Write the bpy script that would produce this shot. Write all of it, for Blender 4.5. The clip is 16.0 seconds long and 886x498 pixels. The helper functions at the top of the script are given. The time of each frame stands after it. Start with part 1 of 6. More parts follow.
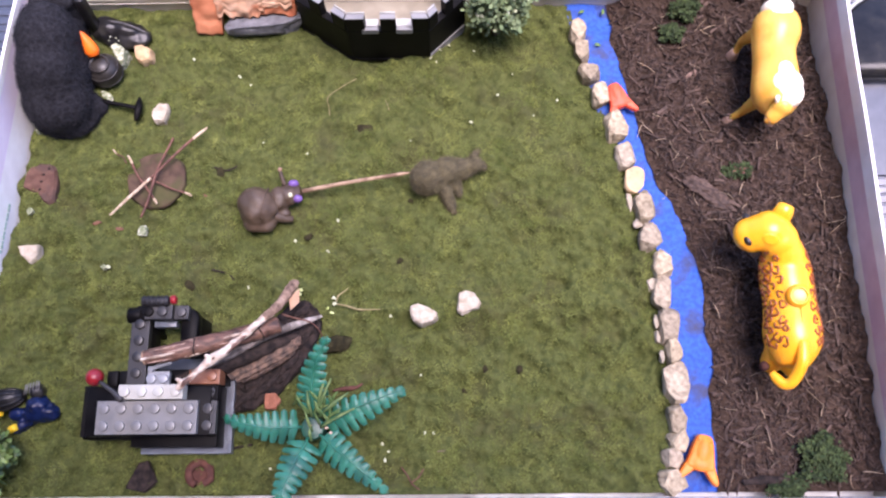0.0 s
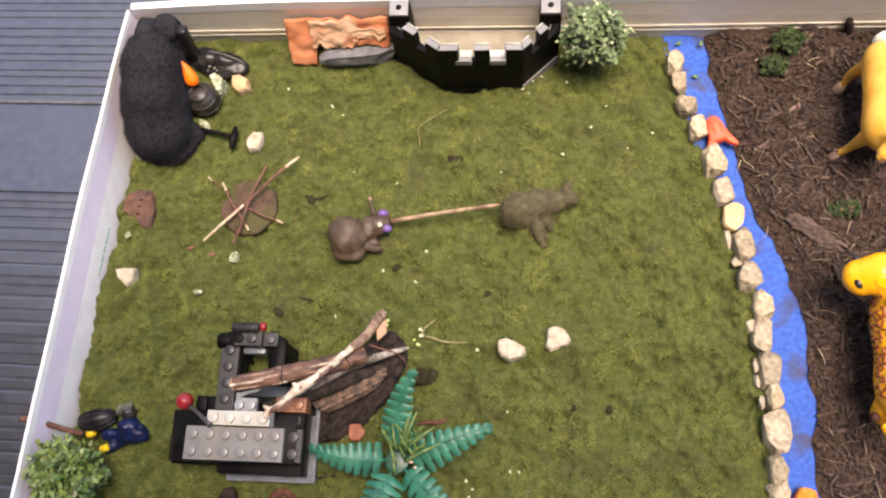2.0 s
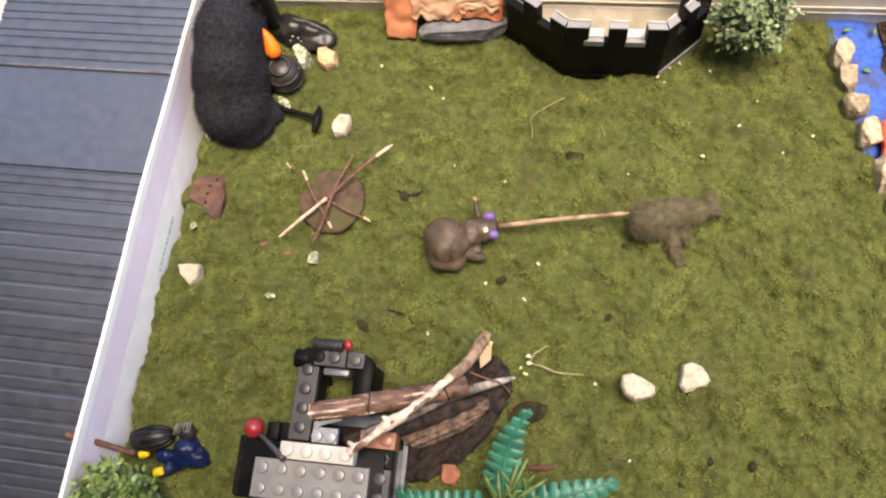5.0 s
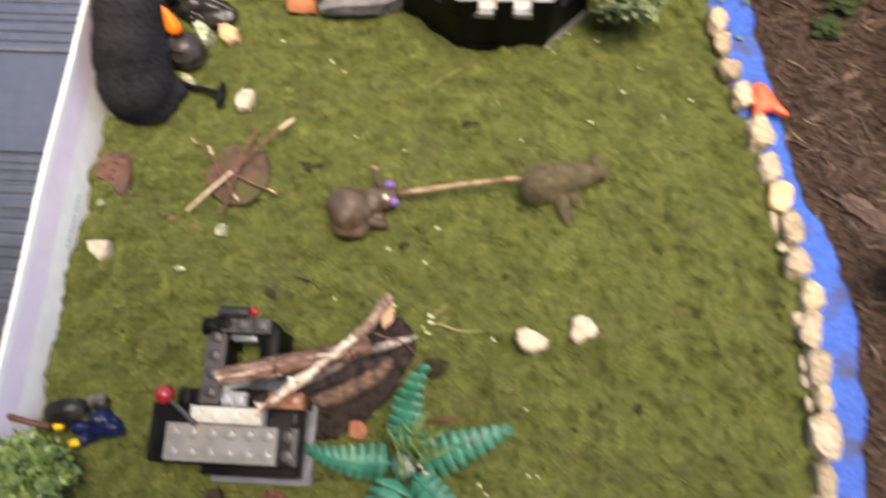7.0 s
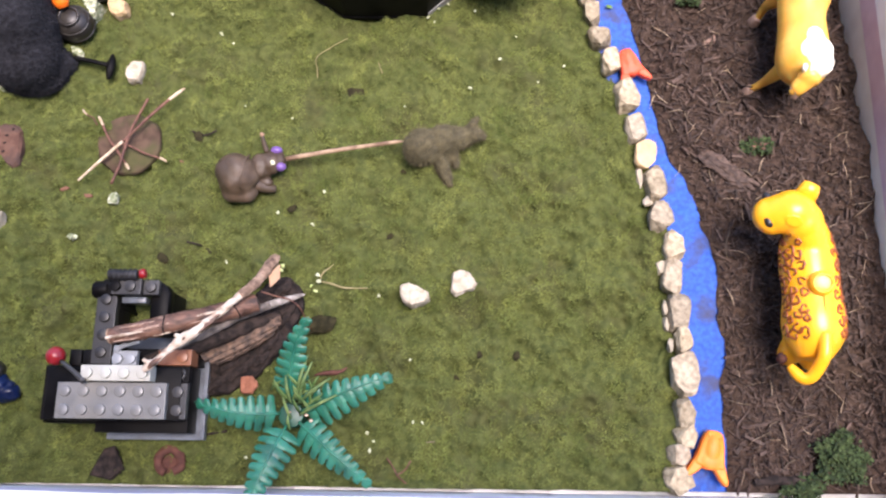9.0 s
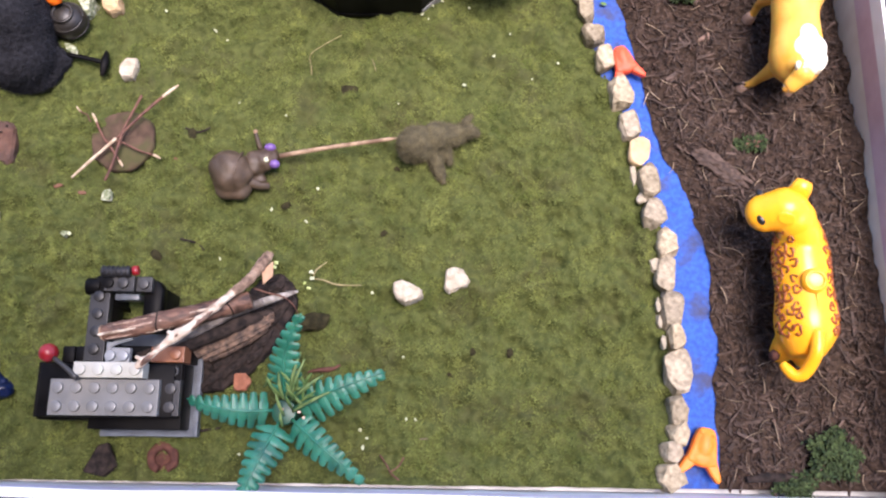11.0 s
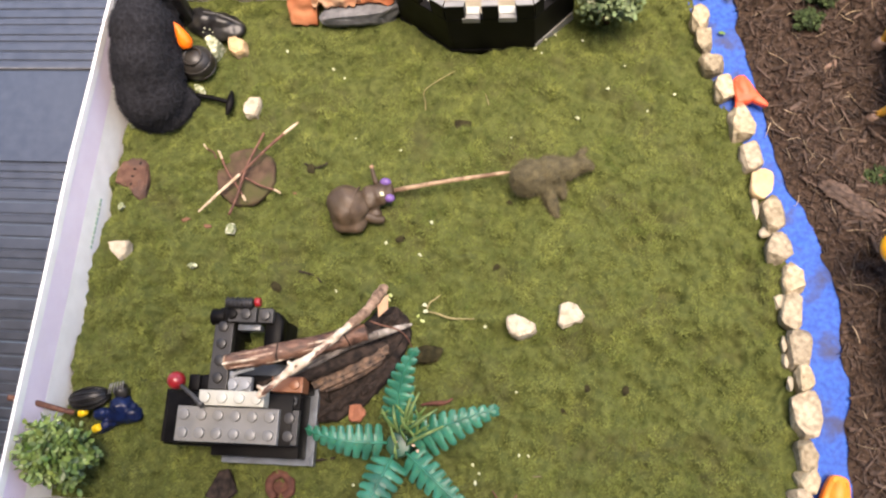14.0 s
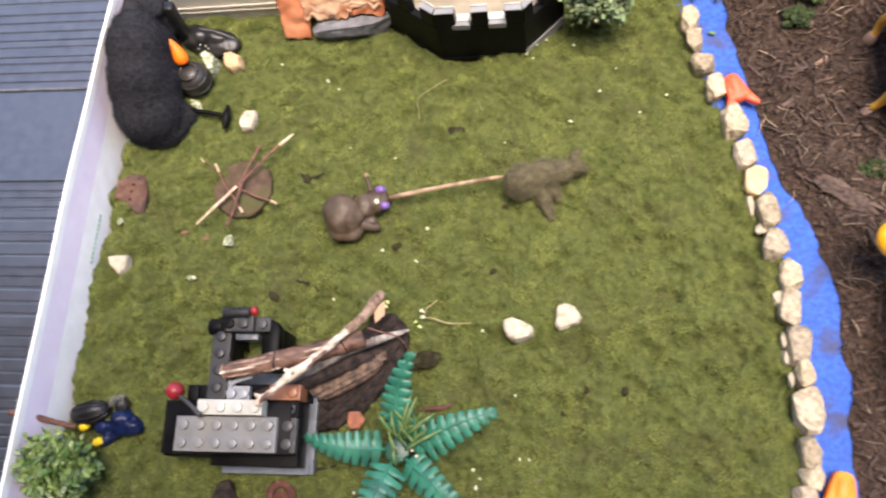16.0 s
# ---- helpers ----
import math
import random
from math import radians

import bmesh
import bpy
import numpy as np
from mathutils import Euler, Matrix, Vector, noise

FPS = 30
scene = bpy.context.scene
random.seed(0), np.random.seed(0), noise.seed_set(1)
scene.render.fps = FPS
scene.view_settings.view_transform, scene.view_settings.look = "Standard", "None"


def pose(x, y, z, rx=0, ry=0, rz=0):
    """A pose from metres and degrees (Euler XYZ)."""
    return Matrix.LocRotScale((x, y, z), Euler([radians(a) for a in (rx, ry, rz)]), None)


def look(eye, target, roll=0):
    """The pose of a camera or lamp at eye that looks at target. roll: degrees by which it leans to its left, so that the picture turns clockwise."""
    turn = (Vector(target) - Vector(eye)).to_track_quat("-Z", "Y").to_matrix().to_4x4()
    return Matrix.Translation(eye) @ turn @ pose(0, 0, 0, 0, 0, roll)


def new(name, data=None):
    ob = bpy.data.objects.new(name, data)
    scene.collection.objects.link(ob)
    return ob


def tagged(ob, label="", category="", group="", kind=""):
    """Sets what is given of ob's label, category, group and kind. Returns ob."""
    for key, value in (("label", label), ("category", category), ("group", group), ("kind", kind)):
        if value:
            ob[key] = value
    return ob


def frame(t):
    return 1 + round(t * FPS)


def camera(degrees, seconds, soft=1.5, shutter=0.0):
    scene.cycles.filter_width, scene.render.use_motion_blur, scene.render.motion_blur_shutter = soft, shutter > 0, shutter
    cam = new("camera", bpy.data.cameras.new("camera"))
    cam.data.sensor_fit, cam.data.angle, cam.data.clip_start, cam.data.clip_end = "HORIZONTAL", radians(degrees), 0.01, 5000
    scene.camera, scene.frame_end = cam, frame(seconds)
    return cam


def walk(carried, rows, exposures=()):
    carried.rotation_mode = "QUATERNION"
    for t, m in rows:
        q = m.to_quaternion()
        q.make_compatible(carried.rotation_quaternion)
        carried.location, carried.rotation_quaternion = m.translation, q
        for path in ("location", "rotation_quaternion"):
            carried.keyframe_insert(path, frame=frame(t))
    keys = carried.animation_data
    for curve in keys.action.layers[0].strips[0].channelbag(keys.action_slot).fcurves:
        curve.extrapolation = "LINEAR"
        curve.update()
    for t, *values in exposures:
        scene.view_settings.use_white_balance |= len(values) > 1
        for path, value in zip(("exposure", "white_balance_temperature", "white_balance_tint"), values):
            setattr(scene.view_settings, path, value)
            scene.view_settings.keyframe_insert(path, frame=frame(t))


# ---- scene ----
cam = camera(57.2, 16.0, soft=2.2, shutter=0.7)
PATH = [
    (0, (0.234, 0.022, 0.422), (0.214, 0.551, -1.507), -2.7),
    (0.5, (0.234, 0.025, 0.423), (0.185, 0.581, -1.497), -5.2),
    (1, (0.228, 0.026, 0.42), (0.085, 0.637, -1.478), -12.4),
    (1.5, (0.225, 0.027, 0.417), (0.03, 0.615, -1.484), -16.9),
    (2, (0.224, 0.026, 0.417), (0.031, 0.618, -1.484), -16.5),
    (2.5, (0.22, 0.028, 0.413), (0.022, 0.589, -1.496), -17.8),
    (3, (0.207, 0.032, 0.397), (0.017, 0.545, -1.527), -17.7),
    (3.5, (0.195, 0.045, 0.377), (-0.042, 0.623, -1.523), -18.8),
    (4, (0.185, 0.052, 0.368), (-0.085, 0.614, -1.533), -21.6),
    (4.2, (0.181, 0.053, 0.363), (-0.114, 0.598, -1.538), -24.0),
    (6.3, (0.189, 0.058, 0.368), (-0.076, 0.601, -1.538), -20.9),
    (6.5, (0.19, 0.059, 0.369), (-0.09, 0.608, -1.534), -21.9),
    (7, (0.204, 0.047, 0.377), (0.061, 0.544, -1.555), -13.5),
    (7.5, (0.225, 0.034, 0.389), (0.195, 0.468, -1.564), -2.3),
    (8, (0.234, 0.033, 0.39), (0.219, 0.495, -1.556), -1.0),
    (8.5, (0.236, 0.032, 0.391), (0.231, 0.507, -1.552), -0.0),
    (9, (0.237, 0.03, 0.391), (0.216, 0.503, -1.552), -1.9),
    (9.2, (0.241, 0.029, 0.39), (0.203, 0.494, -1.555), -4.1),
    (11.5, (0.24, 0.03, 0.392), (0.222, 0.499, -1.552), -1.5),
    (12, (0.24, 0.028, 0.394), (0.223, 0.571, -1.531), -1.4),
    (12.5, (0.24, 0.032, 0.397), (0.114, 0.645, -1.503), -10.5),
    (13, (0.235, 0.036, 0.396), (0.008, 0.613, -1.505), -19.1),
    (13.5, (0.237, 0.036, 0.395), (0.047, 0.57, -1.523), -17.5),
    (14, (0.232, 0.033, 0.392), (-0.026, 0.557, -1.521), -24.4),
    (14.5, (0.239, 0.027, 0.392), (0.029, 0.538, -1.53), -21.7),
    (15, (0.241, 0.029, 0.396), (0.058, 0.548, -1.527), -18.5),
    (15.5, (0.242, 0.025, 0.394), (0.039, 0.58, -1.516), -19.5),
    (16, (0.241, 0.025, 0.389), (-0.051, 0.601, -1.504), -26.5),
]
# stops, kelvin and tint as the camera's own exposure and white balance drift
TONES = [(0, 1.25, 5831, 33), (0.5, 1.32, 5831, 32), (1, 1.29, 6468, 22), (2, 1.25, 7203, 19), (3, 1.29, 6958, 16), (4, 1.31, 7203, 18),
         (6.5, 1.34, 7301, 15), (7, 1.29, 7301, 16), (8, 1.25, 6223, 22), (9, 1.38, 6125, 22), (11.5, 1.28, 6027, 25), (12, 1.34, 5831, 27),
         (12.5, 1.41, 5831, 26), (13, 1.45, 6468, 21), (14, 1.40, 7105, 17), (15, 1.40, 6468, 17), (16, 1.44, 6664, 17)]
walk(cam, [(t, look(eye, target, roll)) for t, eye, target, roll in PATH], TONES)

# ---- light ----
world = bpy.data.worlds.new("sky")
scene.world = world
world.use_nodes = True
wn = world.node_tree.nodes
sky = wn.new("ShaderNodeTexSky")
sky.sky_type = "NISHITA"
sky.sun_disc = False
sky.sun_elevation = radians(81)
sky.sun_rotation = radians(100)
wn["Background"].inputs["Strength"].default_value = 0.15
world.node_tree.links.new(sky.outputs[0], wn["Background"].inputs["Color"])
sun = bpy.data.lights.new("sun", "SUN")
sun.energy, sun.angle, sun.color = 3.1, radians(30), (1.0, 0.89, 0.77)
new("sun", sun).matrix_world = look((0.18, -0.03, 1.20), (0, 0, 0))


# ---- materials ----
def mat(name, ca, cb, scale=300.0, rough=0.6, bump=0.3, dist=0.0004, metal=0.0, stain=None, stain_scale=40.0,
        stain_at=(0.5, 0.62), stain_amount=0.8, detail=6.0, coat=0.0, stretch=None, spread=(0.35, 0.65), vary=0.0, sub=0.0):
    """Two colours mixed by a fine noise, stains by a coarse one, and a relief."""
    m = bpy.data.materials.new(name)
    m.use_nodes = True
    n, lk = m.node_tree.nodes, m.node_tree.links.new
    b = n["Principled BSDF"]
    co = n.new("ShaderNodeTexCoord").outputs["Object"]
    if stretch:
        mp = n.new("ShaderNodeMapping")
        mp.inputs["Scale"].default_value = stretch
        lk(co, mp.inputs["Vector"])
        co = mp.outputs[0]
    t = n.new("ShaderNodeTexNoise")
    t.inputs["Scale"].default_value, t.inputs["Detail"].default_value = scale, detail
    lk(co, t.inputs["Vector"])
    ramp = n.new("ShaderNodeValToRGB")
    ramp.color_ramp.elements[0].position, ramp.color_ramp.elements[1].position = spread
    ramp.color_ramp.elements[0].color, ramp.color_ramp.elements[1].color = (*ca, 1), (*cb, 1)
    lk(t.outputs["Fac"], ramp.inputs[0])
    out = ramp.outputs[0]
    if stain:
        t2 = n.new("ShaderNodeTexNoise")
        t2.inputs["Scale"].default_value, t2.inputs["Detail"].default_value = stain_scale, 5.0
        lk(co, t2.inputs["Vector"])
        r2 = n.new("ShaderNodeMapRange")
        r2.inputs["From Min"].default_value, r2.inputs["From Max"].default_value = stain_at
        r2.inputs["To Max"].default_value = stain_amount
        lk(t2.outputs["Fac"], r2.inputs["Value"])
        mx = n.new("ShaderNodeMix")
        mx.data_type = "RGBA"
        lk(r2.outputs[0], mx.inputs["Factor"])
        lk(out, mx.inputs["A"])
        mx.inputs["B"].default_value = (*stain, 1)
        out = mx.outputs["Result"]
    if vary:
        info = n.new("ShaderNodeNewGeometry") if vary > 0 else n.new("ShaderNodeObjectInfo")
        hv = n.new("ShaderNodeHueSaturation")
        rg = n.new("ShaderNodeMapRange")
        rg.inputs["To Min"].default_value, rg.inputs["To Max"].default_value = 1 - abs(vary), 1 + abs(vary)
        lk(info.outputs["Random Per Island" if vary > 0 else "Random"], rg.inputs["Value"])
        lk(rg.outputs[0], hv.inputs["Value"])
        lk(out, hv.inputs["Color"])
        out = hv.outputs[0]
    lk(out, b.inputs["Base Color"])
    rr = n.new("ShaderNodeMapRange")
    rr.inputs["To Min"].default_value, rr.inputs["To Max"].default_value = max(0.03, rough - 0.08), min(1, rough + 0.1)
    lk(t.outputs["Fac"], rr.inputs["Value"])
    lk(rr.outputs[0], b.inputs["Roughness"])
    b.inputs["Metallic"].default_value = metal
    b.inputs["Coat Weight"].default_value = coat
    if sub:
        b.inputs["Subsurface Weight"].default_value, b.inputs["Subsurface Scale"].default_value = sub, 0.003
    if bump:
        bp = n.new("ShaderNodeBump")
        bp.inputs["Strength"].default_value, bp.inputs["Distance"].default_value = bump, dist
        lk(t.outputs["Fac"], bp.inputs["Height"])
        lk(bp.outputs[0], b.inputs["Normal"])
    return m


MOSS = mat("moss", (0.054, 0.066, 0.019), (0.098, 0.112, 0.033), 260, 0.95, 0.8, 0.0010, stain=(0.058, 0.052, 0.024), stain_scale=34, stain_at=(0.50, 0.70), stain_amount=0.6)
MOSSB = mat("moss_shoots", (0.080, 0.102, 0.0242), (0.158, 0.178, 0.0455), 62, 0.9, 0, vary=0.36, stain=(0.056, 0.068, 0.019), stain_scale=110, stain_at=(0.50, 0.68), stain_amount=0.55)
SOIL = mat("soil", (0.022, 0.0145, 0.0105), (0.070, 0.046, 0.033), 420, 0.9, 0.9, 0.0014, stain=(0.060, 0.040, 0.028), stain_scale=60)
MULCH = mat("bark_mulch", (0.036, 0.024, 0.018), (0.090, 0.060, 0.045), 420, 0.72, 0.6, 0.0005, vary=0.5)
STRAW = mat("dry_straw", (0.15, 0.105, 0.062), (0.40, 0.31, 0.20), 120, 0.7, 0.2, vary=0.6)
CARD = mat("white_card", (0.84, 0.835, 0.82), (0.91, 0.905, 0.89), 120, 0.75, 0.15, 0.0003, stain=(0.72, 0.65, 0.52), stain_scale=14, stain_at=(0.57, 0.77), stain_amount=0.5)
LILAC = mat("lilac_print", (0.79, 0.70, 0.82), (0.84, 0.76, 0.87), 90, 0.6, 0.1, 0.0002, stain=(0.79, 0.71, 0.77), stain_scale=30, stain_amount=0.5)
PINK = mat("pink_print", (0.66, 0.47, 0.50), (0.74, 0.56, 0.58), 90, 0.6, 0.1, 0.0002, stain=(0.78, 0.68, 0.68), stain_scale=24, stain_amount=0.6)
BLUSH = mat("blush_print", (0.80, 0.72, 0.61), (0.85, 0.78, 0.68), 90, 0.6, 0.1, 0.0002, stain=(0.80, 0.75, 0.68), stain_scale=24, stain_amount=0.6)
CREAM = mat("cream_card", (0.78, 0.72, 0.59), (0.84, 0.79, 0.67), 110, 0.75, 0.15, 0.0003, stain=(0.66, 0.58, 0.47), stain_scale=18, stain_amount=0.5)
DULLCARD = mat("dull_tan_card", (0.23, 0.205, 0.150), (0.31, 0.28, 0.21), 110, 0.85, 0.2, 0.0003, stain=(0.19, 0.165, 0.115), stain_scale=30, stain_amount=0.6)
INK = mat("green_ink", (0.25, 0.42, 0.34), (0.30, 0.48, 0.40), 200, 0.7, 0)
DECK = mat("dark_decking", (0.022, 0.026, 0.035), (0.040, 0.046, 0.060), 160, 0.34, 0.2, 0.0002, stain=(0.036, 0.041, 0.051), stain_scale=22, stain_amount=0.5, coat=0.7)
for socket, value in (("Coat Roughness", 0.30), ("Coat IOR", 1.8), ("Coat Weight", 1.0), ("Specular IOR Level", 0.8)):
    DECK.node_tree.nodes["Principled BSDF"].inputs[socket].default_value = value
PALE = mat("pale_concrete", (0.30, 0.30, 0.29), (0.40, 0.39, 0.38), 40, 0.9, 0.4, 0.002, stain=(0.25, 0.245, 0.235), stain_scale=3)
BLUE = mat("blue_felt", (0.014, 0.064, 0.33), (0.030, 0.115, 0.48), 420, 0.75, 0.8, 0.0006, stain=(0.050, 0.042, 0.050), stain_scale=58, stain_at=(0.52, 0.66), stain_amount=0.75)
MOSSTUFT = mat("moss_sprigs", (0.078, 0.102, 0.022), (0.172, 0.194, 0.048), 90, 0.9, 0, vary=0.42)
LIME = mat("limestone", (0.225, 0.180, 0.110), (0.475, 0.400, 0.268), 330, 0.9, 1.0, 0.0012, stain=(0.16, 0.122, 0.074), stain_scale=150, stain_at=(0.55, 0.67), stain_amount=0.75, vary=-0.22)
LIMEGREY = mat("greyish_limestone", (0.210, 0.172, 0.115), (0.43, 0.365, 0.258), 330, 0.9, 1.0, 0.0012, stain=(0.14, 0.110, 0.072), stain_scale=150, stain_at=(0.55, 0.67), stain_amount=0.75, vary=-0.22)
TANSTONE = mat("tan_stone", (0.50, 0.34, 0.17), (0.66, 0.48, 0.27), 150, 0.8, 0.5, 0.0006, stain=(0.34, 0.24, 0.14), stain_scale=90)
WHITESTONE = mat("white_stone", (0.36, 0.31, 0.22), (0.56, 0.49, 0.375), 240, 0.9, 0.8, 0.0008, stain=(0.32, 0.27, 0.19), stain_scale=110, stain_amount=0.6)
GREYSTONE = mat("grey_stone", (0.085, 0.088, 0.092), (0.18, 0.18, 0.185), 220, 0.8, 0.7, 0.0006)
LICHEN = mat("lichened_stone", (0.17, 0.20, 0.10), (0.56, 0.56, 0.41), 420, 0.95, 0.8, 0.0008, spread=(0.42, 0.62))
SLATE = mat("red_brown_slate", (0.090, 0.046, 0.032), (0.158, 0.086, 0.060), 180, 0.85, 0.5, 0.0005, stain=(0.07, 0.045, 0.036), stain_scale=80)
YELLOW = mat("yellow_plastic", (0.93, 0.40, 0.006), (0.95, 0.44, 0.010), 60, 0.32, 0.03, sub=0.15)
SPOT = mat("brown_paint", (0.215, 0.048, 0.008), (0.30, 0.080, 0.012), 200, 0.4, 0.0)
BLACKPAINT = mat("black_paint", (0.012, 0.010, 0.009), (0.02, 0.018, 0.016), 200, 0.35, 0.0)
GOLD = mat("golden_rubber", (0.84, 0.42, 0.050), (0.90, 0.52, 0.090), 70, 0.36, 0.1, 0.0003, stain=(0.68, 0.28, 0.025), stain_scale=60, stain_amount=0.5, sub=0.15)
PALEGOLD = mat("cream_paint_and_lit_rump", (0.86, 0.74, 0.52), (0.92, 0.84, 0.66), 150, 0.45, 0.2, 0.0003)

HOOF = mat("greyish_paint", (0.30, 0.19, 0.14), (0.42, 0.28, 0.20), 150, 0.6, 0.1)
FISHA = mat("coral_plastic", (0.86, 0.090, 0.030), (0.93, 0.140, 0.055), 120, 0.55, 0.15, sub=0.2)
FISHB = mat("orange_plastic", (0.88, 0.20, 0.012), (0.94, 0.27, 0.025), 120, 0.55, 0.15, sub=0.2)
CLAY = mat("brown_clay", (0.056, 0.036, 0.021), (0.118, 0.080, 0.050), 160, 0.55, 0.6, 0.0006, stain=(0.046, 0.032, 0.018), stain_scale=75, stain_at=(0.46, 0.62))
FURRY = mat("mossy_brown_fluff", (0.054, 0.045, 0.022), (0.108, 0.090, 0.044), 300, 0.95, 1.0, 0.0008)
FURRYH = mat("mossy_fuzz_hair", (0.063, 0.054, 0.024), (0.135, 0.115, 0.054), 200, 0.9, 0.0, vary=0.4)
SKEWER = mat("brown_peeled_rod", (0.20, 0.125, 0.072), (0.40, 0.28, 0.175), 260, 0.75, 0.4, 0.0004, stain=(0.14, 0.08, 0.045), stain_scale=90)
PURPLE = mat("lilac_beads", (0.14, 0.075, 0.25), (0.20, 0.115, 0.34), 120, 0.4, 0.1)
WOODL = mat("pale_wood", (0.33, 0.205, 0.115), (0.50, 0.355, 0.23), 300, 0.75, 0.4, 0.0004, stain=(0.20, 0.11, 0.06), stain_scale=60)
BARKR = mat("reddish_bark", (0.042, 0.020, 0.013), (0.195, 0.100, 0.064), 300, 0.62, 1.0, 0.0010, stain=(0.34, 0.245, 0.175), stain_scale=170, stain_at=(0.60, 0.70), stain_amount=0.6, stretch=(0.5, 1.0, 1.0))
BARKW = mat("peeled_branch", (0.34, 0.245, 0.165), (0.68, 0.585, 0.465), 240, 0.6, 0.5, 0.0005, stain=(0.15, 0.088, 0.052), stain_scale=150, stain_at=(0.54, 0.66), stain_amount=0.8)
BARKFLAKE = mat("pale_bark_flake", (0.20, 0.120, 0.082), (0.40, 0.275, 0.20), 300, 0.7, 0.5, 0.0005)
SILVER = mat("silvery_wood", (0.19, 0.165, 0.135), (0.42, 0.375, 0.325), 300, 0.7, 0.5, 0.0005, stain=(0.12, 0.095, 0.075), stain_scale=160)
BARKD = mat("dark_bark", (0.009, 0.007, 0.006), (0.042, 0.030, 0.024), 300, 0.85, 0.9, 0.0010)
BARKM = mat("weathered_wood", (0.030, 0.018, 0.012), (0.170, 0.105, 0.066), 420, 0.75, 0.9, 0.0007, stain=(0.03, 0.021, 0.016), stain_scale=110)
TWIGPALE = mat("peeled_twig", (0.42, 0.31, 0.19), (0.66, 0.54, 0.38), 300, 0.7, 0.3, 0.0003)
TWIG = mat("red_twig", (0.085, 0.034, 0.023), (0.190, 0.088, 0.055), 300, 0.7, 0.4, 0.0003)
ORANGEWOOD = mat("orange_bark", (0.42, 0.135, 0.055), (0.58, 0.235, 0.110), 90, 0.8, 0.8, 0.0012, stain=(0.32, 0.075, 0.028), stain_scale=60, stain_amount=0.7)
TANBARK = mat("tan_bark", (0.41, 0.235, 0.130), (0.55, 0.36, 0.23), 120, 0.85, 0.8, 0.0012, stain=(0.46, 0.165, 0.070), stain_scale=70, stain_at=(0.50, 0.60), stain_amount=0.9)
WOODR = mat("pinkish_wood", (0.14, 0.085, 0.060), (0.25, 0.16, 0.115), 260, 0.8, 0.6, 0.0005, stain=(0.08, 0.05, 0.038), stain_scale=150)
BARKT = mat("half_peeled_bark", (0.070, 0.038, 0.023), (0.36, 0.24, 0.160), 260, 0.8, 0.9, 0.0008, stain=(0.46, 0.34, 0.24), stain_scale=120, stain_at=(0.56, 0.68), stain_amount=0.5)
HEARTH = mat("dark_clay", (0.056, 0.036, 0.024), (0.108, 0.070, 0.047), 180, 0.9, 0.6, 0.0008, stain=(0.070, 0.078, 0.026), stain_scale=62, stain_at=(0.46, 0.62), stain_amount=0.7)
GREYWOOD = mat("silver_wood", (0.055, 0.044, 0.036), (0.22, 0.185, 0.155), 300, 0.8, 0.6, 0.0005, stain=(0.03, 0.024, 0.020), stain_scale=90, stain_amount=0.9)
# paler grey that paints the highlight on a deck board's edge
SEAM = mat("board_edge_highlight", (0.09, 0.095, 0.105), (0.15, 0.155, 0.165), 200, 0.35, 0.1, 0.0002, stain=(0.07, 0.072, 0.078), stain_scale=40)
# for the added, unseen wall and roof that hold back light
BLOCKER = mat("dark_light_blocker", (0.028, 0.025, 0.023), (0.052, 0.046, 0.042), 30, 0.9, 0.5, 0.002, stain=(0.036, 0.032, 0.030), stain_scale=4)
BRICKBLACK = mat("black_brick_plastic", (0.0032, 0.0031, 0.0034), (0.0065, 0.0062, 0.0064), 100, 0.46, 0.08, 0.0002, stain=(0.011, 0.010, 0.009), stain_scale=60, stain_amount=0.5)
BRICKGREY = mat("grey_brick_plastic", (0.140, 0.141, 0.136), (0.185, 0.186, 0.180), 100, 0.30, 0.06, 0.0002, stain=(0.22, 0.21, 0.185), stain_scale=60, stain_amount=0.5)
BRICKWHITE = mat("pale_grey_brick_plastic", (0.40, 0.40, 0.35), (0.48, 0.48, 0.42), 100, 0.32, 0.06, 0.0002, stain=(0.36, 0.34, 0.28), stain_scale=60, stain_amount=0.4)
BRICKCAP = mat("worn_grey_plastic", (0.19, 0.19, 0.185), (0.26, 0.26, 0.25), 100, 0.4, 0.06, 0.0002, stain=(0.24, 0.23, 0.21), stain_scale=80, stain_amount=0.5)
RUBBER = mat("black_rubber", (0.014, 0.014, 0.015), (0.026, 0.026, 0.028), 160, 0.48, 0.2, 0.0003)
BRICKBLUE = mat("blue_grey_plastic", (0.105, 0.122, 0.145), (0.165, 0.185, 0.210), 100, 0.28, 0.06, 0.0002, stain=(0.06, 0.065, 0.07), stain_scale=70, stain_amount=0.6)
BRICKCLIP = mat("pale_blue_grey_plastic", (0.22, 0.235, 0.25), (0.30, 0.315, 0.33), 100, 0.28, 0.06, 0.0002, stain=(0.16, 0.165, 0.17), stain_scale=80, stain_amount=0.5)
BRICKDARK = mat("dark_grey_plastic", (0.036, 0.036, 0.036), (0.060, 0.059, 0.058), 100, 0.34, 0.06, 0.0002)
BRICKARM = mat("worn_charcoal_plastic", (0.016, 0.0155, 0.015), (0.028, 0.027, 0.026), 100, 0.36, 0.06, 0.0002)
BRICKBROWN = mat("brown_brick_plastic", (0.17, 0.062, 0.026), (0.24, 0.095, 0.042), 100, 0.35, 0.06, 0.0002)
REDGEL = mat("red_plastic", (0.17, 0.008, 0.012), (0.27, 0.016, 0.022), 100, 0.30, 0.0, sub=0.3)
